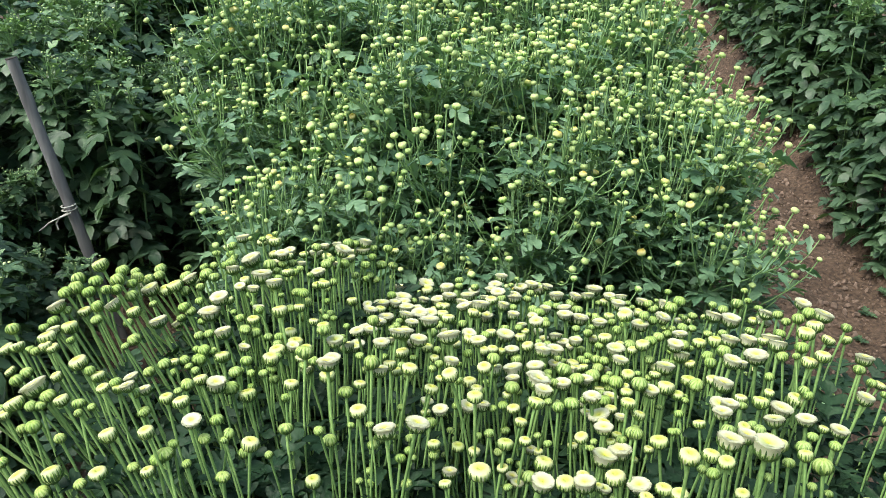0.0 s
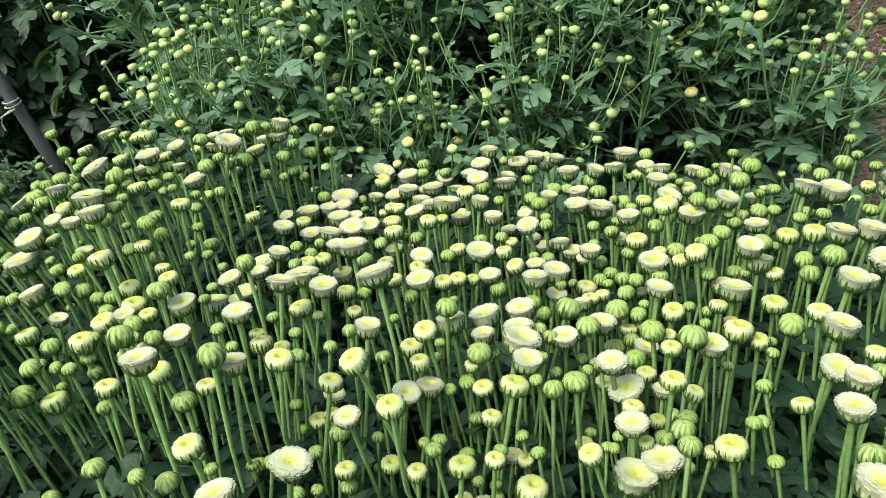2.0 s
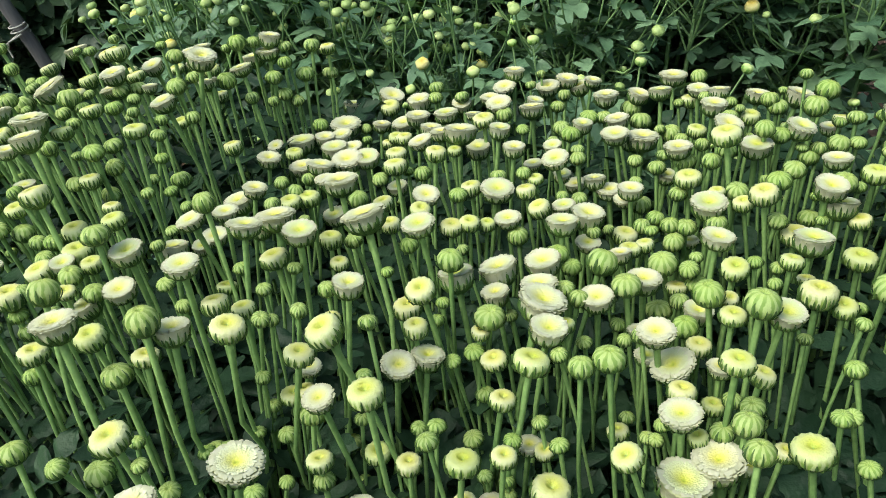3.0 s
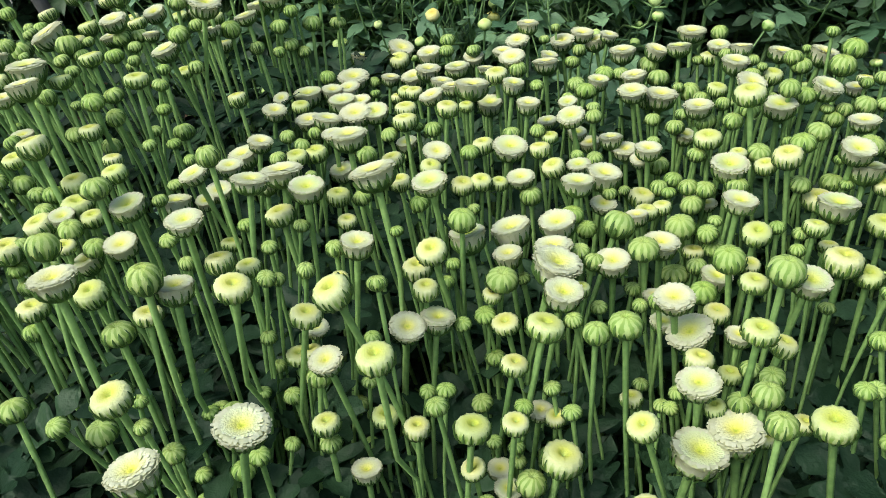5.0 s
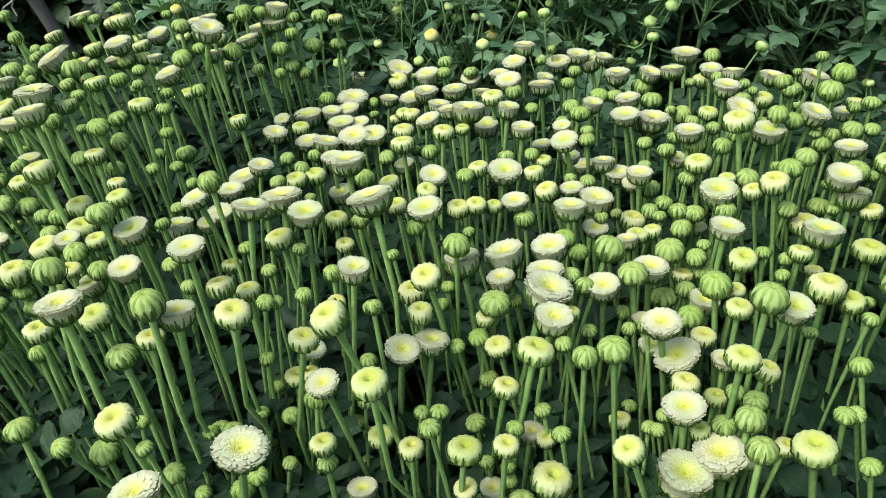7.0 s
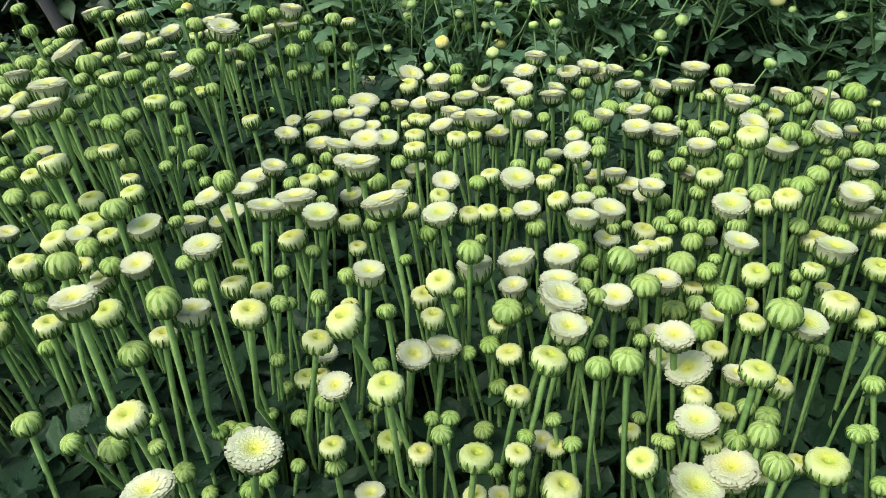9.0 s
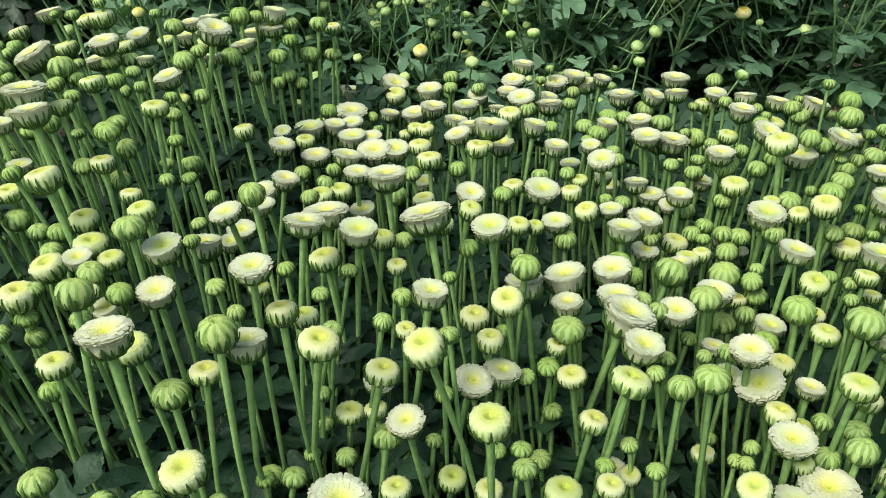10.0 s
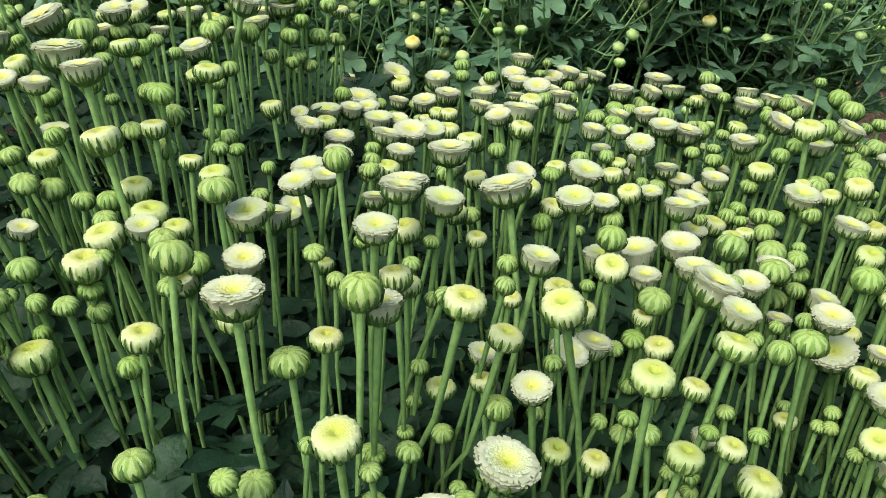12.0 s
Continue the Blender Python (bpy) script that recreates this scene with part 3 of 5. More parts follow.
FLOWERS += [("Y", 0.142, 0.620, 0.760, 15.3), ("Y", 0.154, 0.604, 0.761, 11.0), ("W", 0.160, 0.603, 0.759, 13.0), ("W", 0.167, 0.645, 0.762, 24.5), ("G", 0.169, 0.601, 0.751, 8.5), ("G", 0.194, 0.634, 0.801, 13.0), ("W", 0.197, 0.614, 0.754, 22.4), ("Y", 0.222, 0.648, 0.781, 18.8), ("G", 0.249, 0.649, 0.765, 10.1), ("W", 0.271, 0.626, 0.832, 17.6), ("W", 0.287, 0.602, 0.823, 17.2), ("Y", 0.289, 0.615, 0.824, 13.6), ("G", 0.306, 0.618, 0.819, 11.7), ("G", 0.308, 0.639, 0.809, 10.1), ("G", 0.360, 0.622, 0.808, 10.9)]
FLOWERS += [("G", 0.381, 0.617, 0.801, 11.8)]
# flowers 0.65 to 0.70 m up the bed
FLOWERS += [("G", -0.447, 0.699, 0.819, 14.3), ("Y", -0.437, 0.651, 0.811, 13.6), ("Y", -0.429, 0.659, 0.819, 20.5), ("W", -0.418, 0.681, 0.823, 25.5), ("G", -0.412, 0.658, 0.816, 12.6), ("G", -0.404, 0.660, 0.816, 12.6), ("Y", -0.402, 0.697, 0.825, 12.9), ("G", -0.399, 0.669, 0.821, 15.6), ("Y", -0.382, 0.662, 0.821, 16.5), ("G", -0.361, 0.688, 0.838, 11.6), ("G", -0.359, 0.651, 0.825, 14.2), ("Y", -0.354, 0.689, 0.831, 14.9), ("Y", -0.332, 0.652, 0.843, 13.1), ("G", -0.328, 0.671, 0.836, 13.4), ("Y", -0.323, 0.663, 0.833, 11.0)]
FLOWERS += [("W", -0.318, 0.685, 0.833, 15.8), ("W", -0.309, 0.656, 0.841, 14.2), ("G", -0.306, 0.662, 0.829, 12.3), ("W", -0.298, 0.667, 0.829, 13.0), ("G", -0.297, 0.654, 0.813, 13.4), ("G", -0.257, 0.674, 0.831, 14.6), ("G", -0.257, 0.650, 0.841, 8.5), ("W", -0.234, 0.692, 0.818, 21.5), ("G", -0.164, 0.698, 0.798, 10.9), ("Y", -0.157, 0.700, 0.814, 16.0), ("G", -0.156, 0.654, 0.792, 15.2), ("Y", -0.118, 0.698, 0.825, 16.6), ("W", -0.113, 0.677, 0.855, 21.3), ("G", -0.096, 0.675, 0.822, 15.3), ("G", -0.090, 0.656, 0.795, 8.5)]
FLOWERS += [("Y", -0.082, 0.682, 0.827, 13.6), ("G", -0.068, 0.674, 0.857, 16.1), ("G", -0.065, 0.673, 0.762, 13.1), ("G", -0.064, 0.664, 0.774, 9.2), ("W", -0.061, 0.680, 0.844, 17.3), ("G", -0.050, 0.662, 0.778, 11.3), ("G", -0.049, 0.690, 0.754, 8.5), ("G", -0.032, 0.688, 0.753, 11.1), ("Y", -0.030, 0.674, 0.851, 16.6), ("G", -0.028, 0.661, 0.749, 8.5), ("Y", -0.015, 0.692, 0.784, 11.0), ("G", -0.010, 0.680, 0.780, 13.8), ("Y", -0.009, 0.687, 0.817, 14.8), ("G", -0.006, 0.658, 0.754, 11.5), ("Y", -0.006, 0.661, 0.766, 13.6)]
FLOWERS += [("W", 0.001, 0.671, 0.802, 15.2), ("G", 0.005, 0.696, 0.725, 8.5), ("G", 0.005, 0.680, 0.720, 8.8), ("W", 0.010, 0.652, 0.737, 15.8), ("Y", 0.011, 0.680, 0.839, 18.5), ("G", 0.011, 0.689, 0.763, 8.5), ("G", 0.017, 0.695, 0.790, 9.2), ("Y", 0.019, 0.675, 0.752, 14.2), ("Y", 0.036, 0.668, 0.751, 14.0), ("G", 0.041, 0.685, 0.759, 8.5), ("G", 0.051, 0.659, 0.783, 11.3), ("G", 0.052, 0.680, 0.767, 9.8), ("Y", 0.067, 0.652, 0.774, 16.1), ("G", 0.074, 0.668, 0.739, 8.5), ("W", 0.076, 0.660, 0.725, 13.0)]
FLOWERS += [("G", 0.085, 0.663, 0.729, 8.8), ("G", 0.085, 0.666, 0.737, 8.8), ("Y", 0.086, 0.689, 0.774, 14.9), ("Y", 0.087, 0.652, 0.778, 12.7), ("G", 0.090, 0.673, 0.762, 9.6), ("W", 0.097, 0.684, 0.740, 13.0), ("Y", 0.102, 0.695, 0.795, 18.3), ("G", 0.104, 0.686, 0.759, 9.3), ("Y", 0.105, 0.680, 0.741, 11.0), ("G", 0.113, 0.670, 0.761, 9.5), ("G", 0.126, 0.695, 0.788, 13.4), ("G", 0.140, 0.697, 0.792, 17.1), ("Y", 0.144, 0.692, 0.740, 12.0), ("G", 0.158, 0.686, 0.742, 8.5), ("G", 0.162, 0.683, 0.744, 8.5)]
FLOWERS += [("G", 0.166, 0.690, 0.747, 8.5), ("G", 0.168, 0.668, 0.742, 8.5), ("W", 0.170, 0.670, 0.781, 19.0), ("Y", 0.175, 0.693, 0.768, 14.1), ("Y", 0.179, 0.669, 0.763, 11.0), ("W", 0.186, 0.656, 0.761, 24.4), ("G", 0.190, 0.671, 0.765, 11.9), ("Y", 0.195, 0.679, 0.806, 15.8), ("G", 0.199, 0.665, 0.778, 14.6), ("G", 0.202, 0.699, 0.753, 10.5), ("Y", 0.203, 0.665, 0.744, 11.0), ("G", 0.206, 0.681, 0.770, 12.0), ("Y", 0.211, 0.690, 0.781, 13.0), ("Y", 0.217, 0.663, 0.758, 11.0), ("G", 0.240, 0.666, 0.780, 10.2)]
FLOWERS += [("G", 0.245, 0.667, 0.779, 9.2), ("G", 0.253, 0.690, 0.784, 10.6), ("Y", 0.270, 0.674, 0.783, 12.9), ("W", 0.291, 0.685, 0.799, 18.3), ("W", 0.291, 0.659, 0.817, 17.5), ("G", 0.312, 0.677, 0.804, 10.6), ("Y", 0.317, 0.694, 0.801, 13.1), ("W", 0.346, 0.672, 0.789, 19.2), ("W", 0.374, 0.664, 0.796, 18.9), ("Y", 0.392, 0.661, 0.787, 11.6), ("W", 0.406, 0.657, 0.787, 17.8)]
# flowers 0.70 to 0.75 m up the bed
FLOWERS += [("G", -0.444, 0.714, 0.819, 14.6), ("Y", -0.434, 0.743, 0.833, 14.7), ("Y", -0.426, 0.742, 0.833, 13.5), ("Y", -0.380, 0.705, 0.838, 20.4), ("G", -0.321, 0.734, 0.807, 13.6), ("G", -0.296, 0.719, 0.827, 14.3), ("Y", -0.293, 0.738, 0.817, 11.3), ("G", -0.284, 0.745, 0.815, 12.6), ("G", -0.277, 0.736, 0.813, 10.2), ("G", -0.267, 0.727, 0.813, 10.1), ("Y", -0.253, 0.702, 0.819, 16.3), ("G", -0.236, 0.705, 0.817, 9.8), ("G", -0.225, 0.710, 0.802, 16.6), ("G", -0.224, 0.728, 0.811, 14.6), ("G", -0.219, 0.732, 0.811, 8.5)]
FLOWERS += [("G", -0.215, 0.744, 0.815, 14.0), ("Y", -0.209, 0.714, 0.790, 19.6), ("G", -0.208, 0.726, 0.793, 8.5), ("G", -0.207, 0.729, 0.808, 9.8), ("G", -0.191, 0.720, 0.815, 11.2), ("Y", -0.186, 0.737, 0.821, 17.7), ("G", -0.185, 0.734, 0.811, 11.5), ("G", -0.183, 0.731, 0.799, 11.6), ("G", -0.179, 0.740, 0.823, 9.5), ("Y", -0.154, 0.740, 0.821, 11.0), ("W", -0.148, 0.742, 0.806, 18.0), ("G", -0.146, 0.715, 0.828, 10.1), ("G", -0.142, 0.713, 0.844, 16.1), ("G", -0.141, 0.744, 0.815, 13.3), ("W", -0.118, 0.735, 0.823, 17.8)]
FLOWERS += [("G", -0.087, 0.730, 0.831, 9.5), ("G", -0.078, 0.722, 0.821, 8.5), ("W", -0.061, 0.710, 0.859, 16.8), ("Y", -0.053, 0.710, 0.831, 14.1), ("Y", -0.047, 0.723, 0.815, 13.1), ("G", -0.044, 0.707, 0.755, 8.9), ("G", -0.043, 0.745, 0.809, 9.4), ("G", -0.042, 0.705, 0.781, 9.1), ("G", -0.035, 0.724, 0.805, 8.5), ("G", -0.032, 0.708, 0.822, 9.7), ("Y", -0.031, 0.708, 0.762, 14.4), ("W", -0.014, 0.702, 0.791, 13.0), ("G", -0.008, 0.702, 0.832, 8.8), ("G", -0.006, 0.706, 0.719, 11.9), ("G", -0.001, 0.728, 0.821, 10.0)]
FLOWERS += [("Y", 0.000, 0.719, 0.809, 11.0), ("W", 0.012, 0.724, 0.826, 17.2), ("G", 0.020, 0.715, 0.809, 11.0), ("W", 0.030, 0.713, 0.775, 17.6), ("Y", 0.033, 0.749, 0.783, 16.0), ("Y", 0.040, 0.730, 0.786, 14.7), ("W", 0.045, 0.720, 0.772, 17.2), ("Y", 0.048, 0.727, 0.817, 15.6), ("G", 0.058, 0.723, 0.767, 9.9), ("G", 0.065, 0.704, 0.722, 12.2), ("G", 0.070, 0.729, 0.767, 11.9), ("G", 0.073, 0.725, 0.735, 11.7), ("Y", 0.074, 0.734, 0.776, 11.0), ("G", 0.080, 0.738, 0.784, 16.6), ("Y", 0.081, 0.722, 0.767, 15.4)]
FLOWERS += [("W", 0.108, 0.736, 0.792, 24.6), ("W", 0.111, 0.714, 0.795, 18.9), ("G", 0.116, 0.703, 0.790, 9.6), ("Y", 0.120, 0.726, 0.787, 11.0), ("G", 0.130, 0.729, 0.770, 9.2), ("G", 0.150, 0.703, 0.737, 8.5), ("G", 0.152, 0.736, 0.762, 8.7), ("G", 0.160, 0.727, 0.775, 10.8), ("W", 0.162, 0.749, 0.754, 13.0), ("W", 0.163, 0.727, 0.757, 13.0), ("W", 0.166, 0.719, 0.784, 17.9), ("W", 0.176, 0.717, 0.759, 21.6), ("G", 0.186, 0.744, 0.761, 14.4), ("Y", 0.191, 0.731, 0.760, 14.0), ("Y", 0.193, 0.700, 0.747, 12.4)]
FLOWERS += [("G", 0.196, 0.741, 0.788, 16.0), ("W", 0.198, 0.712, 0.762, 13.0), ("Y", 0.206, 0.729, 0.784, 14.0), ("Y", 0.208, 0.745, 0.780, 11.0), ("G", 0.216, 0.719, 0.801, 17.7), ("W", 0.229, 0.721, 0.791, 19.1), ("G", 0.240, 0.746, 0.772, 8.5), ("G", 0.244, 0.728, 0.765, 8.5), ("Y", 0.255, 0.748, 0.776, 19.9), ("Y", 0.268, 0.745, 0.769, 15.7), ("G", 0.271, 0.727, 0.775, 9.2), ("G", 0.278, 0.749, 0.764, 9.1), ("G", 0.286, 0.741, 0.784, 16.2), ("W", 0.306, 0.719, 0.800, 21.3), ("Y", 0.342, 0.701, 0.790, 17.7)]
FLOWERS += [("Y", 0.355, 0.713, 0.794, 11.2), ("W", 0.366, 0.702, 0.781, 23.4), ("G", 0.367, 0.744, 0.794, 11.6), ("Y", 0.393, 0.727, 0.774, 20.5), ("G", 0.396, 0.721, 0.791, 12.4), ("G", 0.399, 0.716, 0.789, 12.4), ("Y", 0.408, 0.744, 0.813, 17.2), ("Y", 0.414, 0.731, 0.829, 16.7)]
# flowers 0.75 to 0.80 m up the bed
FLOWERS += [("Y", -0.484, 0.752, 0.826, 16.4), ("G", -0.483, 0.770, 0.840, 15.3), ("Y", -0.471, 0.752, 0.828, 16.4), ("G", -0.455, 0.783, 0.834, 11.8), ("G", -0.449, 0.795, 0.836, 14.3), ("W", -0.442, 0.779, 0.833, 15.3), ("Y", -0.437, 0.755, 0.838, 19.4), ("Y", -0.426, 0.785, 0.833, 18.9), ("G", -0.414, 0.759, 0.832, 10.1), ("G", -0.358, 0.767, 0.820, 10.3), ("G", -0.352, 0.780, 0.820, 15.4), ("G", -0.279, 0.771, 0.813, 9.4), ("G", -0.274, 0.760, 0.806, 16.4), ("G", -0.270, 0.770, 0.813, 15.3), ("G", -0.262, 0.773, 0.810, 10.7)]
FLOWERS += [("Y", -0.251, 0.772, 0.802, 17.8), ("W", -0.227, 0.779, 0.810, 13.2), ("G", -0.202, 0.796, 0.814, 11.3), ("G", -0.188, 0.792, 0.816, 12.5), ("G", -0.187, 0.777, 0.815, 12.3), ("Y", -0.185, 0.766, 0.814, 18.7), ("Y", -0.185, 0.795, 0.849, 18.7), ("W", -0.167, 0.764, 0.820, 14.5), ("Y", -0.167, 0.780, 0.816, 18.4), ("G", -0.155, 0.751, 0.823, 14.7), ("Y", -0.153, 0.769, 0.815, 13.3), ("Y", -0.133, 0.779, 0.839, 14.9), ("G", -0.128, 0.752, 0.850, 15.8), ("W", -0.117, 0.754, 0.834, 19.3), ("G", -0.111, 0.774, 0.822, 9.2)]
FLOWERS += [("W", -0.110, 0.784, 0.808, 19.0), ("W", -0.097, 0.795, 0.823, 16.2), ("Y", -0.087, 0.785, 0.776, 12.7), ("G", -0.076, 0.780, 0.845, 13.9), ("G", -0.065, 0.771, 0.803, 9.9), ("W", -0.058, 0.798, 0.808, 13.0), ("W", -0.048, 0.760, 0.842, 18.2), ("G", -0.045, 0.797, 0.816, 14.2), ("Y", -0.044, 0.773, 0.807, 16.4), ("W", -0.043, 0.791, 0.823, 21.8), ("G", -0.031, 0.766, 0.805, 9.1), ("W", -0.025, 0.775, 0.823, 19.8), ("Y", -0.016, 0.796, 0.799, 14.4), ("Y", -0.007, 0.774, 0.799, 11.2), ("W", 0.010, 0.790, 0.819, 25.5)]
FLOWERS += [("G", 0.021, 0.770, 0.794, 8.5), ("G", 0.032, 0.792, 0.794, 11.5), ("W", 0.043, 0.778, 0.820, 18.3), ("G", 0.048, 0.752, 0.769, 8.5), ("G", 0.052, 0.759, 0.777, 8.5), ("G", 0.060, 0.761, 0.806, 14.4), ("W", 0.061, 0.768, 0.786, 21.5), ("W", 0.083, 0.759, 0.779, 16.7), ("W", 0.085, 0.780, 0.778, 22.0), ("G", 0.090, 0.759, 0.763, 8.6), ("W", 0.108, 0.757, 0.787, 18.9), ("W", 0.111, 0.783, 0.780, 21.2), ("G", 0.122, 0.760, 0.782, 11.4), ("G", 0.129, 0.752, 0.780, 11.3), ("W", 0.139, 0.752, 0.779, 18.7)]
FLOWERS += [("G", 0.145, 0.788, 0.773, 18.1), ("G", 0.151, 0.757, 0.753, 9.2), ("G", 0.156, 0.760, 0.781, 17.0), ("W", 0.168, 0.776, 0.767, 19.7), ("G", 0.178, 0.779, 0.741, 15.7), ("G", 0.190, 0.779, 0.747, 12.8), ("Y", 0.192, 0.799, 0.739, 13.4), ("W", 0.197, 0.764, 0.750, 17.7), ("G", 0.204, 0.800, 0.741, 14.0), ("W", 0.209, 0.783, 0.791, 17.7), ("Y", 0.216, 0.768, 0.781, 16.9), ("G", 0.230, 0.779, 0.775, 9.6), ("G", 0.238, 0.765, 0.770, 8.5), ("G", 0.243, 0.779, 0.769, 9.0), ("Y", 0.250, 0.778, 0.774, 13.4)]
FLOWERS += [("Y", 0.263, 0.785, 0.752, 11.0), ("W", 0.267, 0.797, 0.771, 22.3), ("Y", 0.309, 0.753, 0.784, 16.5), ("W", 0.329, 0.759, 0.804, 21.0), ("W", 0.344, 0.765, 0.796, 13.0), ("W", 0.372, 0.795, 0.788, 25.5), ("G", 0.387, 0.763, 0.808, 12.9), ("W", 0.395, 0.795, 0.803, 20.7), ("G", 0.398, 0.755, 0.814, 9.3), ("G", 0.409, 0.768, 0.817, 15.2), ("Y", 0.418, 0.783, 0.827, 20.5)]
# flowers 0.80 to 0.85 m up the bed
FLOWERS += [("W", -0.447, 0.805, 0.850, 20.4), ("G", -0.445, 0.825, 0.858, 15.8), ("G", -0.440, 0.811, 0.842, 12.1), ("Y", -0.426, 0.824, 0.833, 16.0), ("G", -0.408, 0.822, 0.840, 16.0), ("G", -0.407, 0.810, 0.830, 14.6), ("W", -0.379, 0.802, 0.853, 19.1), ("G", -0.379, 0.829, 0.814, 12.5), ("W", -0.347, 0.840, 0.810, 21.6), ("G", -0.287, 0.807, 0.809, 12.3), ("W", -0.285, 0.848, 0.817, 25.5), ("G", -0.275, 0.807, 0.812, 12.3), ("W", -0.257, 0.806, 0.813, 19.6), ("G", -0.251, 0.834, 0.827, 8.5), ("W", -0.244, 0.849, 0.853, 13.0)]
FLOWERS += [("G", -0.240, 0.821, 0.826, 12.6), ("G", -0.235, 0.808, 0.799, 8.5), ("G", -0.230, 0.803, 0.821, 13.5), ("G", -0.228, 0.842, 0.834, 8.8), ("W", -0.226, 0.841, 0.855, 14.4), ("Y", -0.224, 0.820, 0.824, 14.5), ("G", -0.221, 0.811, 0.811, 14.6), ("W", -0.220, 0.833, 0.833, 13.0), ("G", -0.213, 0.814, 0.840, 10.5), ("G", -0.202, 0.848, 0.850, 11.6), ("W", -0.196, 0.826, 0.870, 20.5), ("G", -0.180, 0.826, 0.836, 11.4), ("Y", -0.177, 0.800, 0.817, 17.5), ("G", -0.169, 0.838, 0.817, 13.3), ("Y", -0.169, 0.826, 0.837, 14.2)]
FLOWERS += [("G", -0.165, 0.836, 0.852, 14.8), ("G", -0.163, 0.847, 0.832, 12.5), ("Y", -0.149, 0.805, 0.830, 12.4), ("G", -0.139, 0.831, 0.821, 9.4), ("G", -0.133, 0.848, 0.810, 9.8), ("G", -0.117, 0.804, 0.810, 9.1), ("G", -0.114, 0.826, 0.811, 8.7), ("W", -0.103, 0.804, 0.794, 13.0), ("W", -0.101, 0.821, 0.789, 17.7), ("W", -0.084, 0.814, 0.813, 15.5), ("W", -0.077, 0.850, 0.803, 15.0), ("G", -0.059, 0.829, 0.806, 10.8), ("G", -0.046, 0.841, 0.783, 8.5), ("W", -0.014, 0.837, 0.812, 22.2), ("G", -0.005, 0.806, 0.790, 11.9)]
FLOWERS += [("Y", 0.018, 0.815, 0.792, 12.7), ("Y", 0.034, 0.834, 0.787, 14.5), ("Y", 0.052, 0.838, 0.769, 15.6), ("G", 0.061, 0.811, 0.772, 8.5), ("Y", 0.064, 0.840, 0.769, 13.4), ("Y", 0.075, 0.845, 0.763, 11.3), ("W", 0.089, 0.850, 0.763, 17.4), ("G", 0.095, 0.844, 0.752, 14.4), ("G", 0.120, 0.806, 0.768, 14.7), ("W", 0.124, 0.819, 0.780, 19.6), ("G", 0.128, 0.800, 0.761, 12.5), ("W", 0.140, 0.824, 0.759, 15.9), ("W", 0.141, 0.840, 0.767, 21.2), ("G", 0.144, 0.829, 0.764, 10.1), ("W", 0.159, 0.811, 0.758, 14.1)]
FLOWERS += [("Y", 0.166, 0.847, 0.743, 16.7), ("Y", 0.166, 0.821, 0.754, 14.4), ("Y", 0.176, 0.825, 0.753, 12.3), ("G", 0.183, 0.845, 0.749, 9.7), ("G", 0.184, 0.805, 0.754, 18.5), ("G", 0.195, 0.845, 0.752, 12.6), ("G", 0.196, 0.835, 0.745, 14.7), ("G", 0.199, 0.800, 0.753, 13.1), ("G", 0.205, 0.810, 0.754, 9.1), ("G", 0.205, 0.843, 0.751, 13.3), ("W", 0.208, 0.847, 0.735, 13.0), ("W", 0.218, 0.843, 0.766, 22.4), ("G", 0.221, 0.833, 0.761, 14.3), ("Y", 0.240, 0.845, 0.765, 13.0), ("Y", 0.249, 0.836, 0.778, 17.4)]
FLOWERS += [("G", 0.259, 0.835, 0.758, 13.5), ("Y", 0.272, 0.835, 0.744, 18.1), ("G", 0.290, 0.843, 0.749, 8.7), ("W", 0.292, 0.846, 0.771, 20.5), ("W", 0.301, 0.846, 0.755, 20.1), ("Y", 0.302, 0.808, 0.745, 18.6), ("Y", 0.312, 0.839, 0.749, 14.3), ("G", 0.327, 0.813, 0.767, 15.2), ("G", 0.333, 0.840, 0.760, 15.7), ("G", 0.338, 0.807, 0.787, 17.4), ("W", 0.358, 0.843, 0.780, 22.0), ("W", 0.382, 0.845, 0.779, 22.1), ("Y", 0.388, 0.819, 0.794, 12.5), ("W", 0.401, 0.827, 0.793, 22.8), ("Y", 0.444, 0.815, 0.817, 19.7)]
FLOWERS += [("W", 0.460, 0.831, 0.823, 22.5), ("G", 0.480, 0.812, 0.817, 12.3)]
# flowers 0.85 to 0.90 m up the bed
FLOWERS += [("G", -0.463, 0.895, 0.839, 18.5), ("G", -0.449, 0.858, 0.846, 17.8), ("G", -0.434, 0.879, 0.845, 18.5), ("G", -0.433, 0.856, 0.842, 16.5), ("G", -0.412, 0.858, 0.844, 14.0), ("G", -0.411, 0.891, 0.840, 18.4), ("G", -0.407, 0.874, 0.836, 15.6), ("G", -0.395, 0.885, 0.821, 17.2), ("Y", -0.381, 0.853, 0.815, 18.0), ("G", -0.330, 0.870, 0.797, 11.9), ("G", -0.327, 0.877, 0.809, 15.8), ("G", -0.320, 0.877, 0.803, 14.6), ("G", -0.312, 0.892, 0.810, 12.0), ("W", -0.272, 0.852, 0.836, 22.8), ("G", -0.245, 0.898, 0.817, 15.3)]
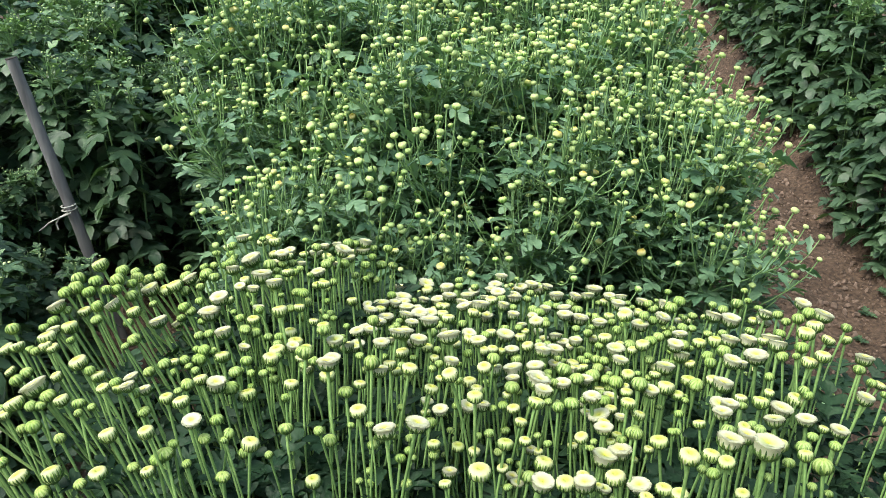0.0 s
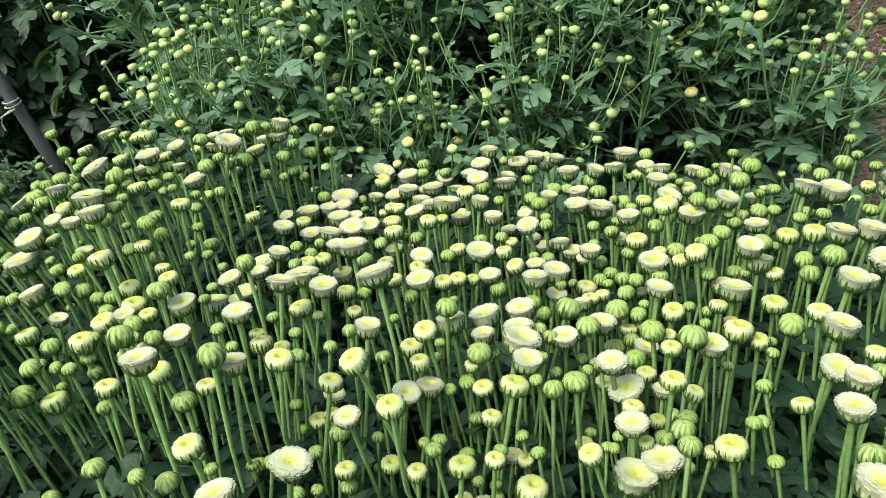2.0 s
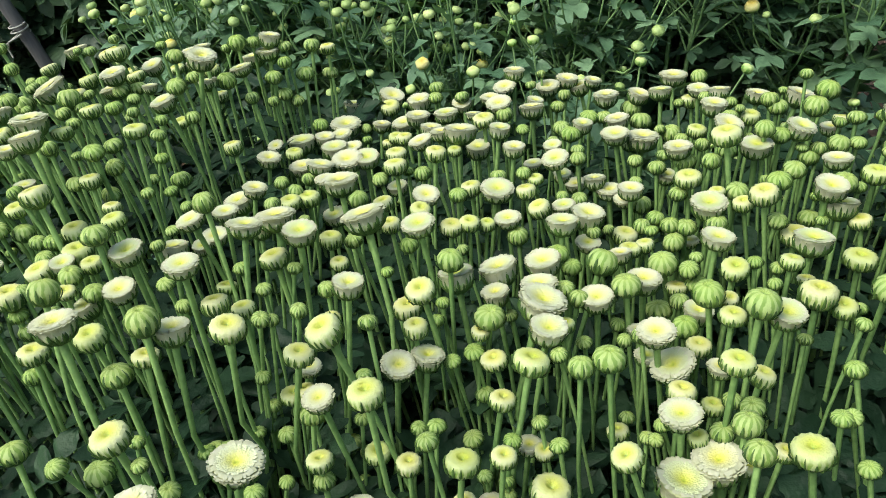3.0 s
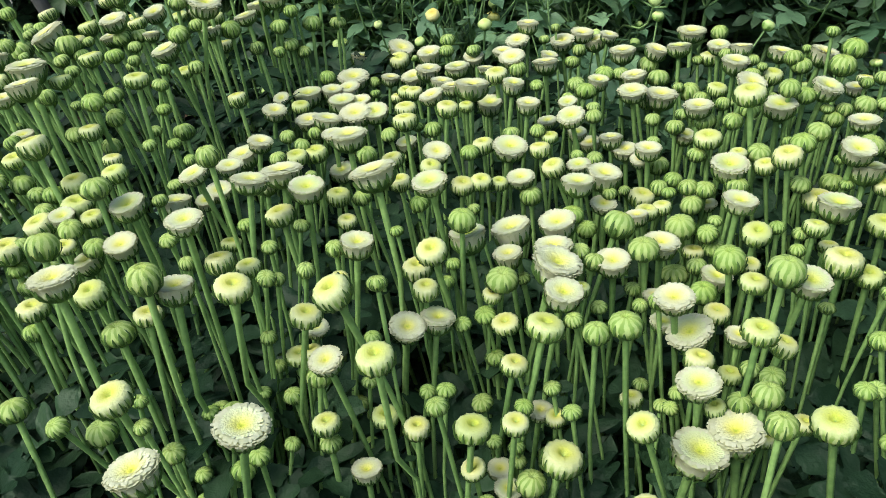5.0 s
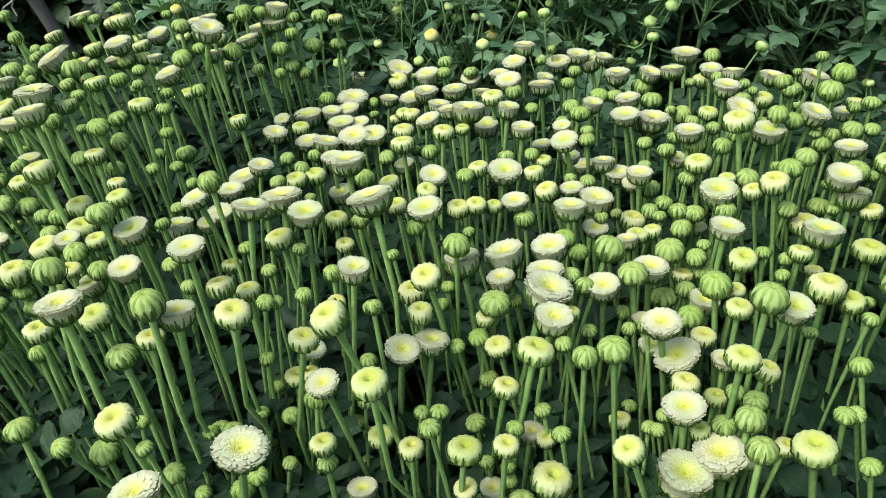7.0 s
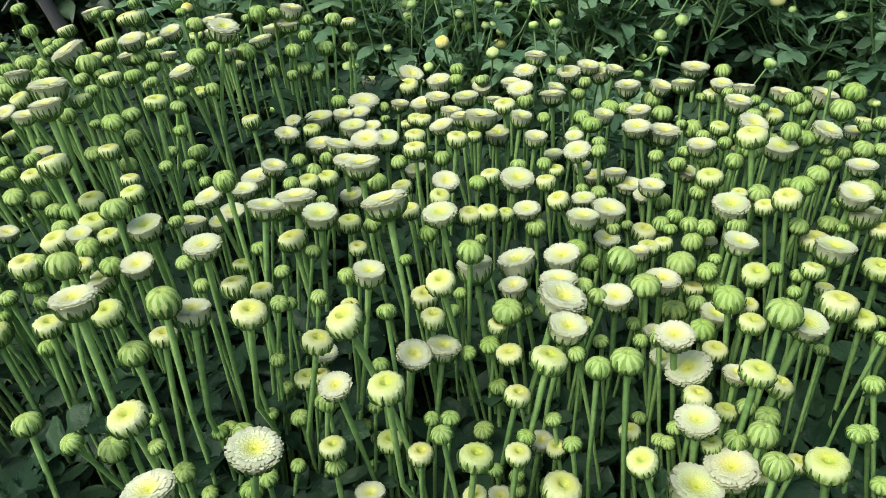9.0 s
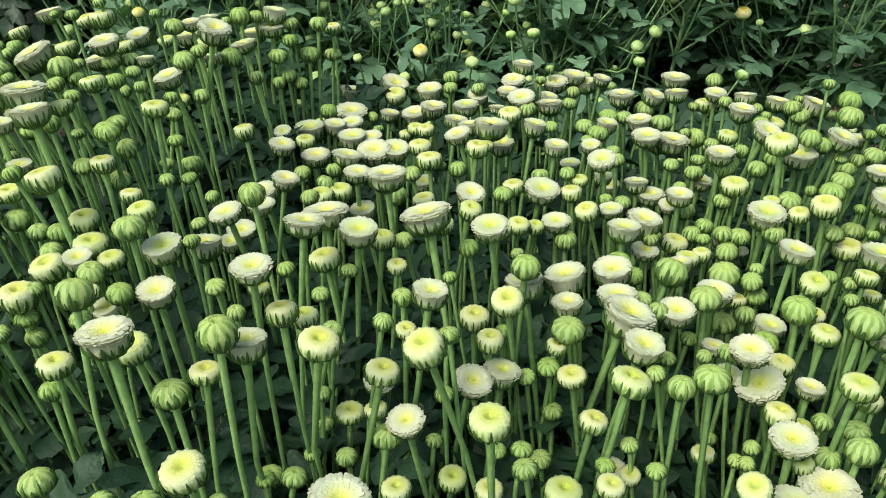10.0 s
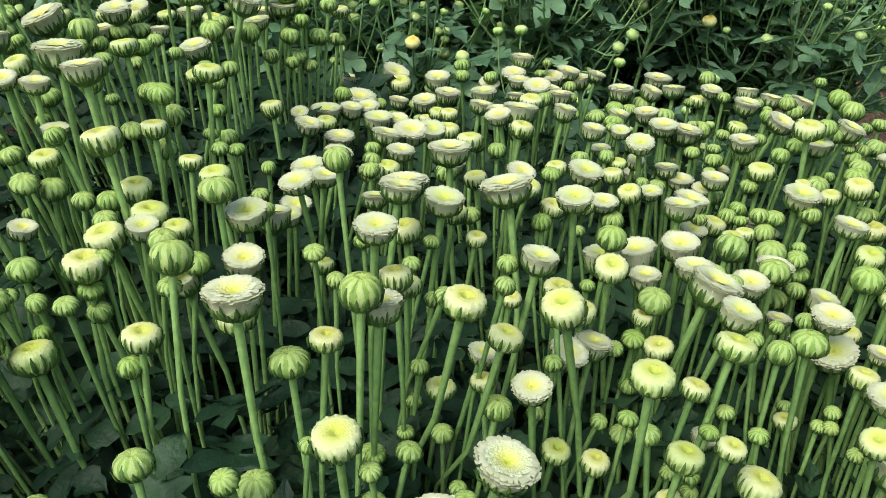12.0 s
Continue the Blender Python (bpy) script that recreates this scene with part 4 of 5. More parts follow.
FLOWERS += [("Y", -0.241, 0.864, 0.853, 14.2), ("W", -0.221, 0.868, 0.857, 23.1), ("Y", -0.208, 0.876, 0.845, 13.7), ("G", -0.206, 0.889, 0.845, 10.1), ("G", -0.199, 0.867, 0.832, 8.5), ("Y", -0.196, 0.900, 0.848, 16.5), ("G", -0.184, 0.887, 0.826, 14.2), ("G", -0.148, 0.858, 0.814, 9.1), ("G", -0.145, 0.874, 0.820, 10.0), ("G", -0.144, 0.884, 0.794, 14.6), ("G", -0.144, 0.880, 0.835, 10.7), ("Y", -0.143, 0.855, 0.854, 15.1), ("W", -0.094, 0.857, 0.788, 20.2), ("G", -0.077, 0.898, 0.775, 11.6), ("Y", -0.058, 0.856, 0.787, 16.1)]
FLOWERS += [("G", -0.057, 0.869, 0.787, 11.7), ("G", -0.055, 0.897, 0.777, 11.5), ("Y", -0.048, 0.865, 0.782, 15.6), ("W", -0.038, 0.884, 0.783, 17.6), ("W", -0.036, 0.875, 0.757, 17.9), ("G", -0.012, 0.860, 0.781, 13.9), ("G", -0.003, 0.898, 0.771, 12.3), ("Y", 0.006, 0.855, 0.780, 14.5), ("W", 0.035, 0.860, 0.780, 17.5), ("Y", 0.041, 0.894, 0.791, 14.9), ("G", 0.056, 0.865, 0.776, 13.0), ("Y", 0.064, 0.880, 0.769, 15.0), ("W", 0.082, 0.875, 0.769, 21.8), ("G", 0.083, 0.891, 0.769, 11.9), ("G", 0.101, 0.891, 0.771, 11.1)]
FLOWERS += [("Y", 0.102, 0.877, 0.765, 14.8), ("Y", 0.109, 0.889, 0.767, 11.9), ("Y", 0.111, 0.863, 0.759, 15.4), ("W", 0.124, 0.894, 0.778, 18.0), ("G", 0.127, 0.883, 0.754, 9.5), ("W", 0.127, 0.868, 0.757, 15.5), ("G", 0.139, 0.885, 0.750, 12.0), ("G", 0.157, 0.859, 0.740, 8.5), ("W", 0.161, 0.897, 0.745, 17.9), ("W", 0.169, 0.879, 0.749, 13.0), ("W", 0.173, 0.874, 0.761, 17.7), ("G", 0.178, 0.853, 0.746, 12.9), ("G", 0.179, 0.893, 0.755, 9.5), ("G", 0.182, 0.884, 0.740, 14.4), ("G", 0.188, 0.860, 0.747, 13.0)]
FLOWERS += [("W", 0.200, 0.854, 0.737, 13.0), ("G", 0.207, 0.885, 0.747, 12.6), ("Y", 0.214, 0.888, 0.758, 18.7), ("Y", 0.226, 0.857, 0.767, 11.0), ("G", 0.231, 0.898, 0.763, 13.3), ("Y", 0.236, 0.886, 0.792, 20.5), ("G", 0.240, 0.862, 0.763, 14.8), ("G", 0.265, 0.885, 0.753, 8.5), ("G", 0.266, 0.862, 0.769, 15.3), ("G", 0.281, 0.880, 0.764, 15.0), ("G", 0.290, 0.863, 0.735, 15.9), ("G", 0.296, 0.874, 0.745, 8.5), ("G", 0.310, 0.869, 0.758, 16.3), ("W", 0.312, 0.890, 0.762, 18.2), ("G", 0.321, 0.872, 0.752, 11.2)]
FLOWERS += [("Y", 0.336, 0.883, 0.753, 19.1), ("Y", 0.350, 0.867, 0.764, 18.7), ("G", 0.402, 0.889, 0.768, 13.6), ("G", 0.422, 0.850, 0.787, 14.3), ("G", 0.433, 0.863, 0.796, 11.8), ("G", 0.439, 0.900, 0.785, 13.6), ("G", 0.442, 0.852, 0.806, 15.5), ("G", 0.457, 0.858, 0.810, 16.8)]
# flowers 0.90 to 0.95 m up the bed
FLOWERS += [("Y", -0.440, 0.912, 0.851, 20.5), ("G", -0.415, 0.916, 0.842, 17.5), ("G", -0.412, 0.946, 0.825, 14.0), ("G", -0.406, 0.935, 0.821, 16.6), ("G", -0.399, 0.902, 0.830, 14.7), ("W", -0.387, 0.927, 0.808, 22.2), ("Y", -0.370, 0.935, 0.803, 19.6), ("Y", -0.356, 0.932, 0.811, 20.5), ("G", -0.347, 0.938, 0.800, 16.9), ("G", -0.315, 0.942, 0.824, 18.1), ("G", -0.302, 0.948, 0.852, 8.5), ("G", -0.300, 0.927, 0.827, 15.1), ("G", -0.278, 0.910, 0.852, 12.1), ("G", -0.277, 0.930, 0.847, 15.0), ("G", -0.272, 0.929, 0.833, 8.5)]
FLOWERS += [("W", -0.267, 0.903, 0.849, 17.6), ("G", -0.263, 0.926, 0.839, 8.5), ("Y", -0.258, 0.911, 0.822, 15.5), ("G", -0.224, 0.909, 0.843, 12.0), ("G", -0.224, 0.923, 0.846, 17.1), ("G", -0.217, 0.922, 0.839, 11.5), ("G", -0.193, 0.922, 0.837, 13.9), ("G", -0.190, 0.947, 0.830, 11.1), ("G", -0.169, 0.904, 0.841, 8.7), ("W", -0.165, 0.942, 0.826, 19.4), ("G", -0.155, 0.911, 0.829, 9.7), ("G", -0.145, 0.938, 0.814, 11.9), ("W", -0.098, 0.939, 0.770, 18.5), ("W", -0.077, 0.949, 0.753, 19.9), ("W", -0.046, 0.901, 0.785, 18.8)]
FLOWERS += [("W", -0.029, 0.916, 0.776, 21.0), ("W", -0.015, 0.918, 0.777, 20.1), ("Y", 0.001, 0.950, 0.758, 16.9), ("W", 0.003, 0.922, 0.745, 16.5), ("Y", 0.009, 0.902, 0.778, 16.3), ("G", 0.016, 0.909, 0.769, 9.1), ("G", 0.028, 0.901, 0.771, 13.1), ("W", 0.029, 0.912, 0.791, 16.2), ("Y", 0.049, 0.937, 0.765, 12.0), ("W", 0.084, 0.944, 0.774, 17.8), ("W", 0.095, 0.910, 0.779, 16.9), ("W", 0.108, 0.922, 0.757, 13.0), ("W", 0.123, 0.930, 0.766, 14.2), ("G", 0.124, 0.949, 0.759, 9.5), ("W", 0.128, 0.904, 0.757, 13.8)]
FLOWERS += [("W", 0.139, 0.926, 0.731, 15.5), ("G", 0.141, 0.924, 0.758, 13.3), ("G", 0.142, 0.940, 0.755, 10.2), ("W", 0.151, 0.901, 0.751, 15.4), ("G", 0.184, 0.933, 0.745, 11.8), ("G", 0.199, 0.926, 0.742, 13.4), ("G", 0.207, 0.944, 0.741, 11.1), ("W", 0.207, 0.929, 0.730, 15.3), ("W", 0.212, 0.918, 0.762, 19.4), ("G", 0.217, 0.920, 0.749, 16.4), ("G", 0.231, 0.929, 0.757, 11.5), ("G", 0.242, 0.902, 0.769, 13.2), ("W", 0.251, 0.940, 0.765, 21.3), ("W", 0.264, 0.911, 0.763, 22.1), ("G", 0.268, 0.942, 0.751, 8.5)]
FLOWERS += [("G", 0.269, 0.913, 0.776, 14.0), ("G", 0.283, 0.922, 0.764, 14.3), ("W", 0.297, 0.925, 0.765, 19.9), ("G", 0.299, 0.920, 0.754, 8.8), ("G", 0.304, 0.918, 0.746, 14.5), ("G", 0.310, 0.919, 0.752, 11.2), ("G", 0.327, 0.928, 0.748, 15.4), ("G", 0.341, 0.929, 0.748, 12.1), ("G", 0.356, 0.910, 0.751, 12.6), ("G", 0.381, 0.922, 0.744, 12.8), ("W", 0.432, 0.918, 0.776, 19.5), ("W", 0.433, 0.923, 0.762, 19.8), ("W", 0.477, 0.917, 0.792, 20.7)]
# flowers 0.95 to 1.00 m up the bed
FLOWERS += [("G", -0.403, 0.962, 0.805, 17.2), ("G", -0.398, 0.987, 0.798, 16.2), ("G", -0.300, 0.981, 0.867, 11.3), ("G", -0.282, 0.951, 0.831, 17.4), ("G", -0.279, 0.954, 0.860, 11.4), ("G", -0.262, 0.983, 0.827, 8.5), ("G", -0.257, 0.961, 0.828, 8.5), ("W", -0.255, 0.953, 0.840, 24.1), ("G", -0.232, 0.960, 0.831, 9.6), ("W", -0.222, 0.987, 0.831, 19.8), ("G", -0.221, 0.987, 0.818, 14.6), ("G", -0.211, 0.995, 0.815, 13.8), ("W", -0.195, 0.984, 0.819, 13.0), ("G", -0.155, 0.951, 0.834, 15.2), ("G", -0.153, 0.979, 0.828, 13.2)]
FLOWERS += [("W", -0.150, 0.992, 0.814, 16.3), ("W", -0.146, 0.997, 0.842, 13.3), ("W", -0.134, 0.962, 0.848, 21.8), ("W", -0.106, 0.981, 0.755, 13.0), ("W", -0.087, 0.991, 0.750, 24.9), ("Y", -0.086, 0.965, 0.758, 14.7), ("W", -0.068, 0.997, 0.748, 17.3), ("W", -0.049, 0.956, 0.763, 20.7), ("W", -0.035, 0.959, 0.761, 15.3), ("Y", -0.011, 0.984, 0.747, 11.0), ("Y", -0.003, 0.981, 0.754, 13.0), ("Y", 0.005, 0.974, 0.757, 14.6), ("W", 0.028, 0.972, 0.765, 17.1), ("W", 0.038, 0.955, 0.769, 14.9), ("W", 0.053, 0.951, 0.771, 24.2)]
FLOWERS += [("W", 0.061, 1.000, 0.758, 13.0), ("W", 0.063, 0.979, 0.736, 20.4), ("Y", 0.070, 0.986, 0.761, 18.2), ("G", 0.101, 0.976, 0.755, 10.8), ("G", 0.139, 0.984, 0.741, 15.6), ("W", 0.173, 0.967, 0.747, 20.3), ("Y", 0.186, 0.977, 0.730, 12.7), ("W", 0.195, 0.973, 0.737, 25.5), ("G", 0.213, 0.998, 0.729, 9.3), ("G", 0.224, 0.967, 0.739, 11.5), ("Y", 0.236, 0.970, 0.743, 14.9), ("W", 0.254, 0.997, 0.746, 19.8), ("G", 0.261, 0.974, 0.750, 13.9), ("G", 0.317, 0.956, 0.764, 18.2), ("W", 0.336, 0.968, 0.736, 15.5)]
FLOWERS += [("G", 0.338, 0.959, 0.747, 10.1), ("G", 0.350, 0.960, 0.750, 14.2), ("W", 0.378, 0.957, 0.751, 23.4), ("G", 0.382, 0.976, 0.758, 11.9), ("G", 0.395, 0.970, 0.754, 14.8), ("W", 0.400, 0.950, 0.747, 25.5), ("G", 0.419, 0.983, 0.756, 18.5)]
# flowers 1.00 to 1.05 m up the bed
FLOWERS += [("G", -0.410, 1.024, 0.791, 18.5), ("G", -0.368, 1.008, 0.786, 18.5), ("G", -0.279, 1.043, 0.832, 8.5), ("Y", -0.276, 1.036, 0.806, 17.8), ("G", -0.257, 1.026, 0.838, 10.4), ("Y", -0.243, 1.042, 0.827, 20.3), ("G", -0.242, 1.043, 0.839, 9.6), ("Y", -0.220, 1.015, 0.816, 15.1), ("G", -0.197, 1.032, 0.834, 9.4), ("G", -0.178, 1.011, 0.832, 14.7), ("W", -0.167, 1.017, 0.830, 13.0), ("G", -0.139, 1.004, 0.808, 15.7), ("G", -0.138, 1.048, 0.821, 15.3), ("W", -0.136, 1.034, 0.804, 18.3), ("G", -0.125, 1.011, 0.787, 12.4)]
FLOWERS += [("G", -0.113, 1.042, 0.789, 14.7), ("G", -0.111, 1.020, 0.777, 10.6), ("G", -0.108, 1.044, 0.771, 14.0), ("G", -0.099, 1.046, 0.762, 12.1), ("G", -0.074, 1.014, 0.753, 13.7), ("W", -0.061, 1.045, 0.731, 25.5), ("W", -0.055, 1.004, 0.745, 16.5), ("G", -0.043, 1.046, 0.727, 10.3), ("G", -0.035, 1.010, 0.737, 8.5), ("W", -0.028, 1.045, 0.729, 17.4), ("W", -0.006, 1.040, 0.729, 20.3), ("W", 0.010, 1.023, 0.745, 19.6), ("G", 0.025, 1.048, 0.751, 12.9), ("W", 0.037, 1.010, 0.754, 19.9), ("W", 0.048, 1.045, 0.742, 17.9)]
FLOWERS += [("G", 0.049, 1.044, 0.751, 12.8), ("W", 0.073, 1.046, 0.745, 15.8), ("W", 0.082, 1.018, 0.755, 19.0), ("G", 0.086, 1.009, 0.750, 15.1), ("W", 0.109, 1.041, 0.733, 20.8), ("G", 0.133, 1.009, 0.733, 14.2), ("W", 0.150, 1.005, 0.734, 16.9), ("G", 0.158, 1.035, 0.725, 16.7), ("G", 0.171, 1.035, 0.724, 14.7), ("W", 0.181, 1.020, 0.726, 19.2), ("G", 0.202, 1.030, 0.719, 18.5), ("G", 0.223, 1.001, 0.721, 16.9), ("G", 0.257, 1.040, 0.731, 11.5), ("W", 0.262, 1.015, 0.749, 16.5), ("G", 0.270, 1.009, 0.743, 11.0)]
FLOWERS += [("G", 0.276, 1.001, 0.741, 9.1), ("Y", 0.285, 1.003, 0.730, 16.5), ("W", 0.299, 1.035, 0.731, 19.9), ("G", 0.304, 1.018, 0.736, 14.8), ("G", 0.310, 1.015, 0.731, 16.6), ("G", 0.333, 1.027, 0.752, 10.9), ("W", 0.338, 1.048, 0.717, 22.3), ("G", 0.348, 1.016, 0.741, 18.2)]
# flowers 1.05 to 1.10 m up the bed
FLOWERS += [("W", -0.228, 1.063, 0.800, 19.3), ("G", -0.151, 1.052, 0.816, 8.7), ("W", -0.138, 1.075, 0.793, 21.4), ("G", -0.129, 1.061, 0.815, 11.7), ("W", -0.118, 1.060, 0.805, 19.7), ("W", -0.115, 1.064, 0.814, 18.6), ("G", -0.104, 1.055, 0.796, 12.8), ("G", -0.103, 1.065, 0.807, 12.8), ("G", -0.092, 1.066, 0.778, 17.2), ("G", -0.083, 1.078, 0.799, 15.0), ("G", -0.077, 1.094, 0.763, 14.8), ("Y", -0.074, 1.094, 0.787, 14.4), ("Y", -0.024, 1.080, 0.727, 19.1), ("W", 0.007, 1.065, 0.737, 21.7), ("G", 0.026, 1.057, 0.756, 13.0)]
FLOWERS += [("W", 0.112, 1.075, 0.722, 16.6), ("G", 0.133, 1.087, 0.708, 13.8), ("W", 0.177, 1.076, 0.718, 23.7), ("G", 0.200, 1.078, 0.702, 18.5), ("W", 0.206, 1.078, 0.716, 20.5), ("W", 0.225, 1.073, 0.721, 20.3), ("G", 0.241, 1.069, 0.711, 10.2), ("Y", 0.253, 1.073, 0.710, 19.4), ("W", 0.256, 1.063, 0.725, 16.9), ("G", 0.261, 1.085, 0.726, 14.2), ("G", 0.326, 1.054, 0.723, 8.5)]
# flowers 1.10 to 1.15 m up the bed
FLOWERS += [("G", -0.081, 1.112, 0.734, 8.8), ("W", -0.067, 1.117, 0.712, 23.7), ("W", -0.027, 1.108, 0.722, 25.5), ("W", 0.084, 1.113, 0.719, 20.6), ("W", 0.094, 1.125, 0.726, 19.6), ("G", 0.109, 1.110, 0.721, 10.8), ("G", 0.120, 1.131, 0.720, 8.8), ("W", 0.126, 1.129, 0.705, 22.2), ("G", 0.141, 1.115, 0.703, 13.1), ("W", 0.145, 1.142, 0.705, 22.4), ("W", 0.158, 1.140, 0.695, 20.2), ("W", 0.169, 1.126, 0.709, 16.4)]
# flowers 1.15 to 1.20 m up the bed
FLOWERS += [("W", 0.256, 1.178, 0.677, 25.5)]


def fill_front_bed():
    """Roots on a staggered grid; the flowers listed above go to their nearest plant, and looser ones fill the bed."""
    rng = random.Random(21)
    roots = []
    for row in range(7):
        for col in range(9):
            roots.append((-0.46 + 0.125 * col + (0.05 if row % 2 else 0.0) + rng.uniform(-0.02, 0.02), 0.42 + 0.112 * row + rng.uniform(-0.02, 0.02)))
    heads = [[] for _ in roots]
    taken = []

    def give(flower):
        k = min(range(len(roots)), key=lambda i: (roots[i][0] - flower[1]) ** 2 + (roots[i][1] - flower[2]) ** 2)
        heads[k].append(flower)
        taken.append(flower)

    for f in FLOWERS:
        give(f)
    # looser flowers round the edges, at the height of the ones beside them, and a few small buds lower down
    listed = np.array([f[1:4] for f in FLOWERS])
    for _ in range(2600):
        x, y = rng.uniform(-0.62, 0.60), rng.uniform(0.42, 1.12)
        if y > 1.10 - 0.12 * max(0.0, x - 0.1) - 0.25 * max(0.0, -0.2 - x):
            continue
        # the bed's flanks fall away, and its middle is listed above
        if y > 0.84 and not -0.44 < x < 0.46 or -0.32 < x < 0.42 and 0.50 < y < 0.62:
            continue
        inside = -0.40 + 0.1 * (y - 0.6) < x < 0.44 and y > 0.62
        gap = (listed[:, 0] - x) ** 2 + (listed[:, 1] - y) ** 2
        near = np.argsort(gap)[:5]
        z = float(listed[near, 2].mean()) - rng.uniform(0.0, 0.03) - (0.05 if inside else 0.0) - 0.7 * max(0.0, -0.42 - x, x - 0.46)
        clump = -0.36 < x < -0.12 and 0.86 < y < 1.08
        if clump:
            z += 0.045
        if gap[near[0]] < (0.017 if clump else 0.034 if inside else 0.022) ** 2 or any((x - f[1]) ** 2 + (y - f[2]) ** 2 < (0.017 if clump else 0.022) ** 2 for f in taken):
            continue
        kind = rng.choice("GGYYW") if clump else rng.choice("GGGY") if inside else rng.choice("GGYYW")
        give((kind, x, y, z, {"G": rng.uniform(10, 14), "Y": rng.uniform(13, 17), "W": rng.uniform(17, 21)}[kind]))
    HEAD_PLACES.extend(((f[1], f[2], f[3]), f[4] / 1000.0) for f in taken)
    for k, (x, y) in enumerate(roots):
        if heads[k]:
            blooming_plant(x, y, heads[k], 100 + k)


fill_front_bed()


# ---- the younger plants behind: small buds on thin branching stalks over blue-green leaves ----
def small_bud(mat, rng):
    body = [(0.0, -0.02), (0.20, 0.0), (0.40, 0.12), (0.49, 0.32), (0.46, 0.51), (0.30, 0.67), (0.0, 0.69)]
    return mesh("bud", *turned(body, 8, 4, 0.03), mat)


bud_rng = random.Random(3)
BUDS = [small_bud(SMALL_BUD, bud_rng) for _ in range(3)]
RIPE = small_bud(RIPE_BUD, bud_rng)


def budding_plant(rng, tall, buds, spread, reach, leafy=24):
    """A young plant: leafy up to the top, with thin stalks that fork and end in small buds."""
    plant = thing("chrysanthemum_in_bud", (0, 0, 0), "young chrysanthemum plant with small pale green buds over blue-green leaves", "flower plant", "budding plants in the middle bed")
    stems, leaves = [], []
    tips = []
    for i in range(3):
        turn = i * 2.1 + rng.uniform(-0.5, 0.5)
        out = Vector((math.cos(turn), math.sin(turn), 0)) * spread * rng.uniform(0.4, 1.0)
        crown = Vector((0, 0, tall - rng.uniform(0.08, 0.17))) + out
        main = bezier((0, 0, 0), Vector((0, 0, 0.3)) + out * 0.3, crown - Vector((0, 0, 0.2)), crown, 8)
        stems.append(tube(main, [0.0034] * 5 + [0.003, 0.0028, 0.0024, 0.002], 5))
        for k in range(7):
            s = 0.40 + 0.30 * (k + rng.random()) / 7
            at = main[int(s * 8)]
            leaves.append(moved(leaf(rng, rng.uniform(0.4, 1.0), False), leaf_pose(at, k * 2.4 + i * 0.7, rng.uniform(-0.3, 0.3), rng.uniform(0.075, 0.100), rng.uniform(-0.3, 0.3))))
        for k in range(11):
            s = 0.46 + 0.56 * (k + rng.random()) / 11
            at = main[min(8, int(s * 8))].lerp(main[min(8, int(s * 8) + 1)], rng.random())
            leaves.append(moved(leaf(rng, rng.uniform(0.2, 0.9), False, False, 0.78), leaf_pose(at, k * 2.4 + i + rng.uniform(-0.4, 0.4), rng.uniform(-0.1, 0.5) + 0.3 * s, rng.uniform(0.07, 0.10) * (1.15 - 0.45 * s), rng.uniform(-0.4, 0.4))))
        for k in range(leafy):
            turn = rng.uniform(0, 6.28)
            at = crown + Vector((math.cos(turn), math.sin(turn), 0)) * rng.uniform(0.0, 0.06) + Vector((0, 0, rng.uniform(-0.09, 0.05)))
            leaves.append(moved(leaf(rng, rng.uniform(0.5, 1.1), False, False, 0.85), leaf_pose(at, turn - 1.57 + rng.uniform(-0.6, 0.6), rng.uniform(0.0, 0.6), rng.uniform(0.036, 0.066), rng.uniform(-0.4, 0.4))))
        tips.append((crown, out))
    ends = []
    for b in range(buds):
        crown, out = tips[b % 3]
        turn = rng.uniform(0, 6.28)
        side = Vector((math.cos(turn), math.sin(turn), 0)) * reach * rng.uniform(0.15, 1.0)
        tip = crown + side + out * 0.5 + Vector((0, 0, rng.uniform(0.03, 0.14) - 0.3 * side.length))
        fork = crown - Vector((0, 0, rng.uniform(0.02, 0.10)))
        curve = bezier(fork, fork + side * 0.35 + Vector((0, 0, 0.03)), tip - Vector((0, 0, 0.05)) - side * 0.1, tip, 5)
        stems.append(tube(curve, [0.0016, 0.0014, 0.0013, 0.0012, 0.0011, 0.0013], 4))
        ends.append((tip, (curve[5] - curve[4]).normalized()))
        for _ in range(3):
            leaves.append(moved(leaf(rng, 0.3, False, True), leaf_pose(curve[rng.choice((1, 2, 3, 4))], rng.uniform(0, 6.28), rng.uniform(0.2, 1.0), rng.uniform(0.018, 0.042))))
    tagged(part("branching", mesh("branching", *joined(stems), STEM_FAR), plant), kind="stuff")
    tagged(part("foliage", mesh("foliage", *joined(leaves), LEAF_FAR), plant), kind="stuff")
    far = []
    for k, (tip, axis) in enumerate(ends):
        d = rng.uniform(0.0090, 0.0158)
        ripe = rng.random() < 0.035
        m = Matrix.Translation(tip) @ axis.to_track_quat("Z", "Y").to_matrix().to_4x4() @ Matrix.Scale(d * (1.15 if ripe else 1), 4)
        if k < 17 or ripe:
            part("bud", RIPE if ripe else rng.choice(BUDS), plant, m, "opening yellow bud" if ripe else "")
        else:
            far.append(moved(turned([(0.0, -0.02), (0.36, 0.08), (0.49, 0.32), (0.40, 0.56), (0.0, 0.68)], 8, 4, 0.03), m))
    tagged(part("budding_tip", mesh("budding_tip", *joined(far), SIDE_BUD), plant), kind="stuff")
    return plant


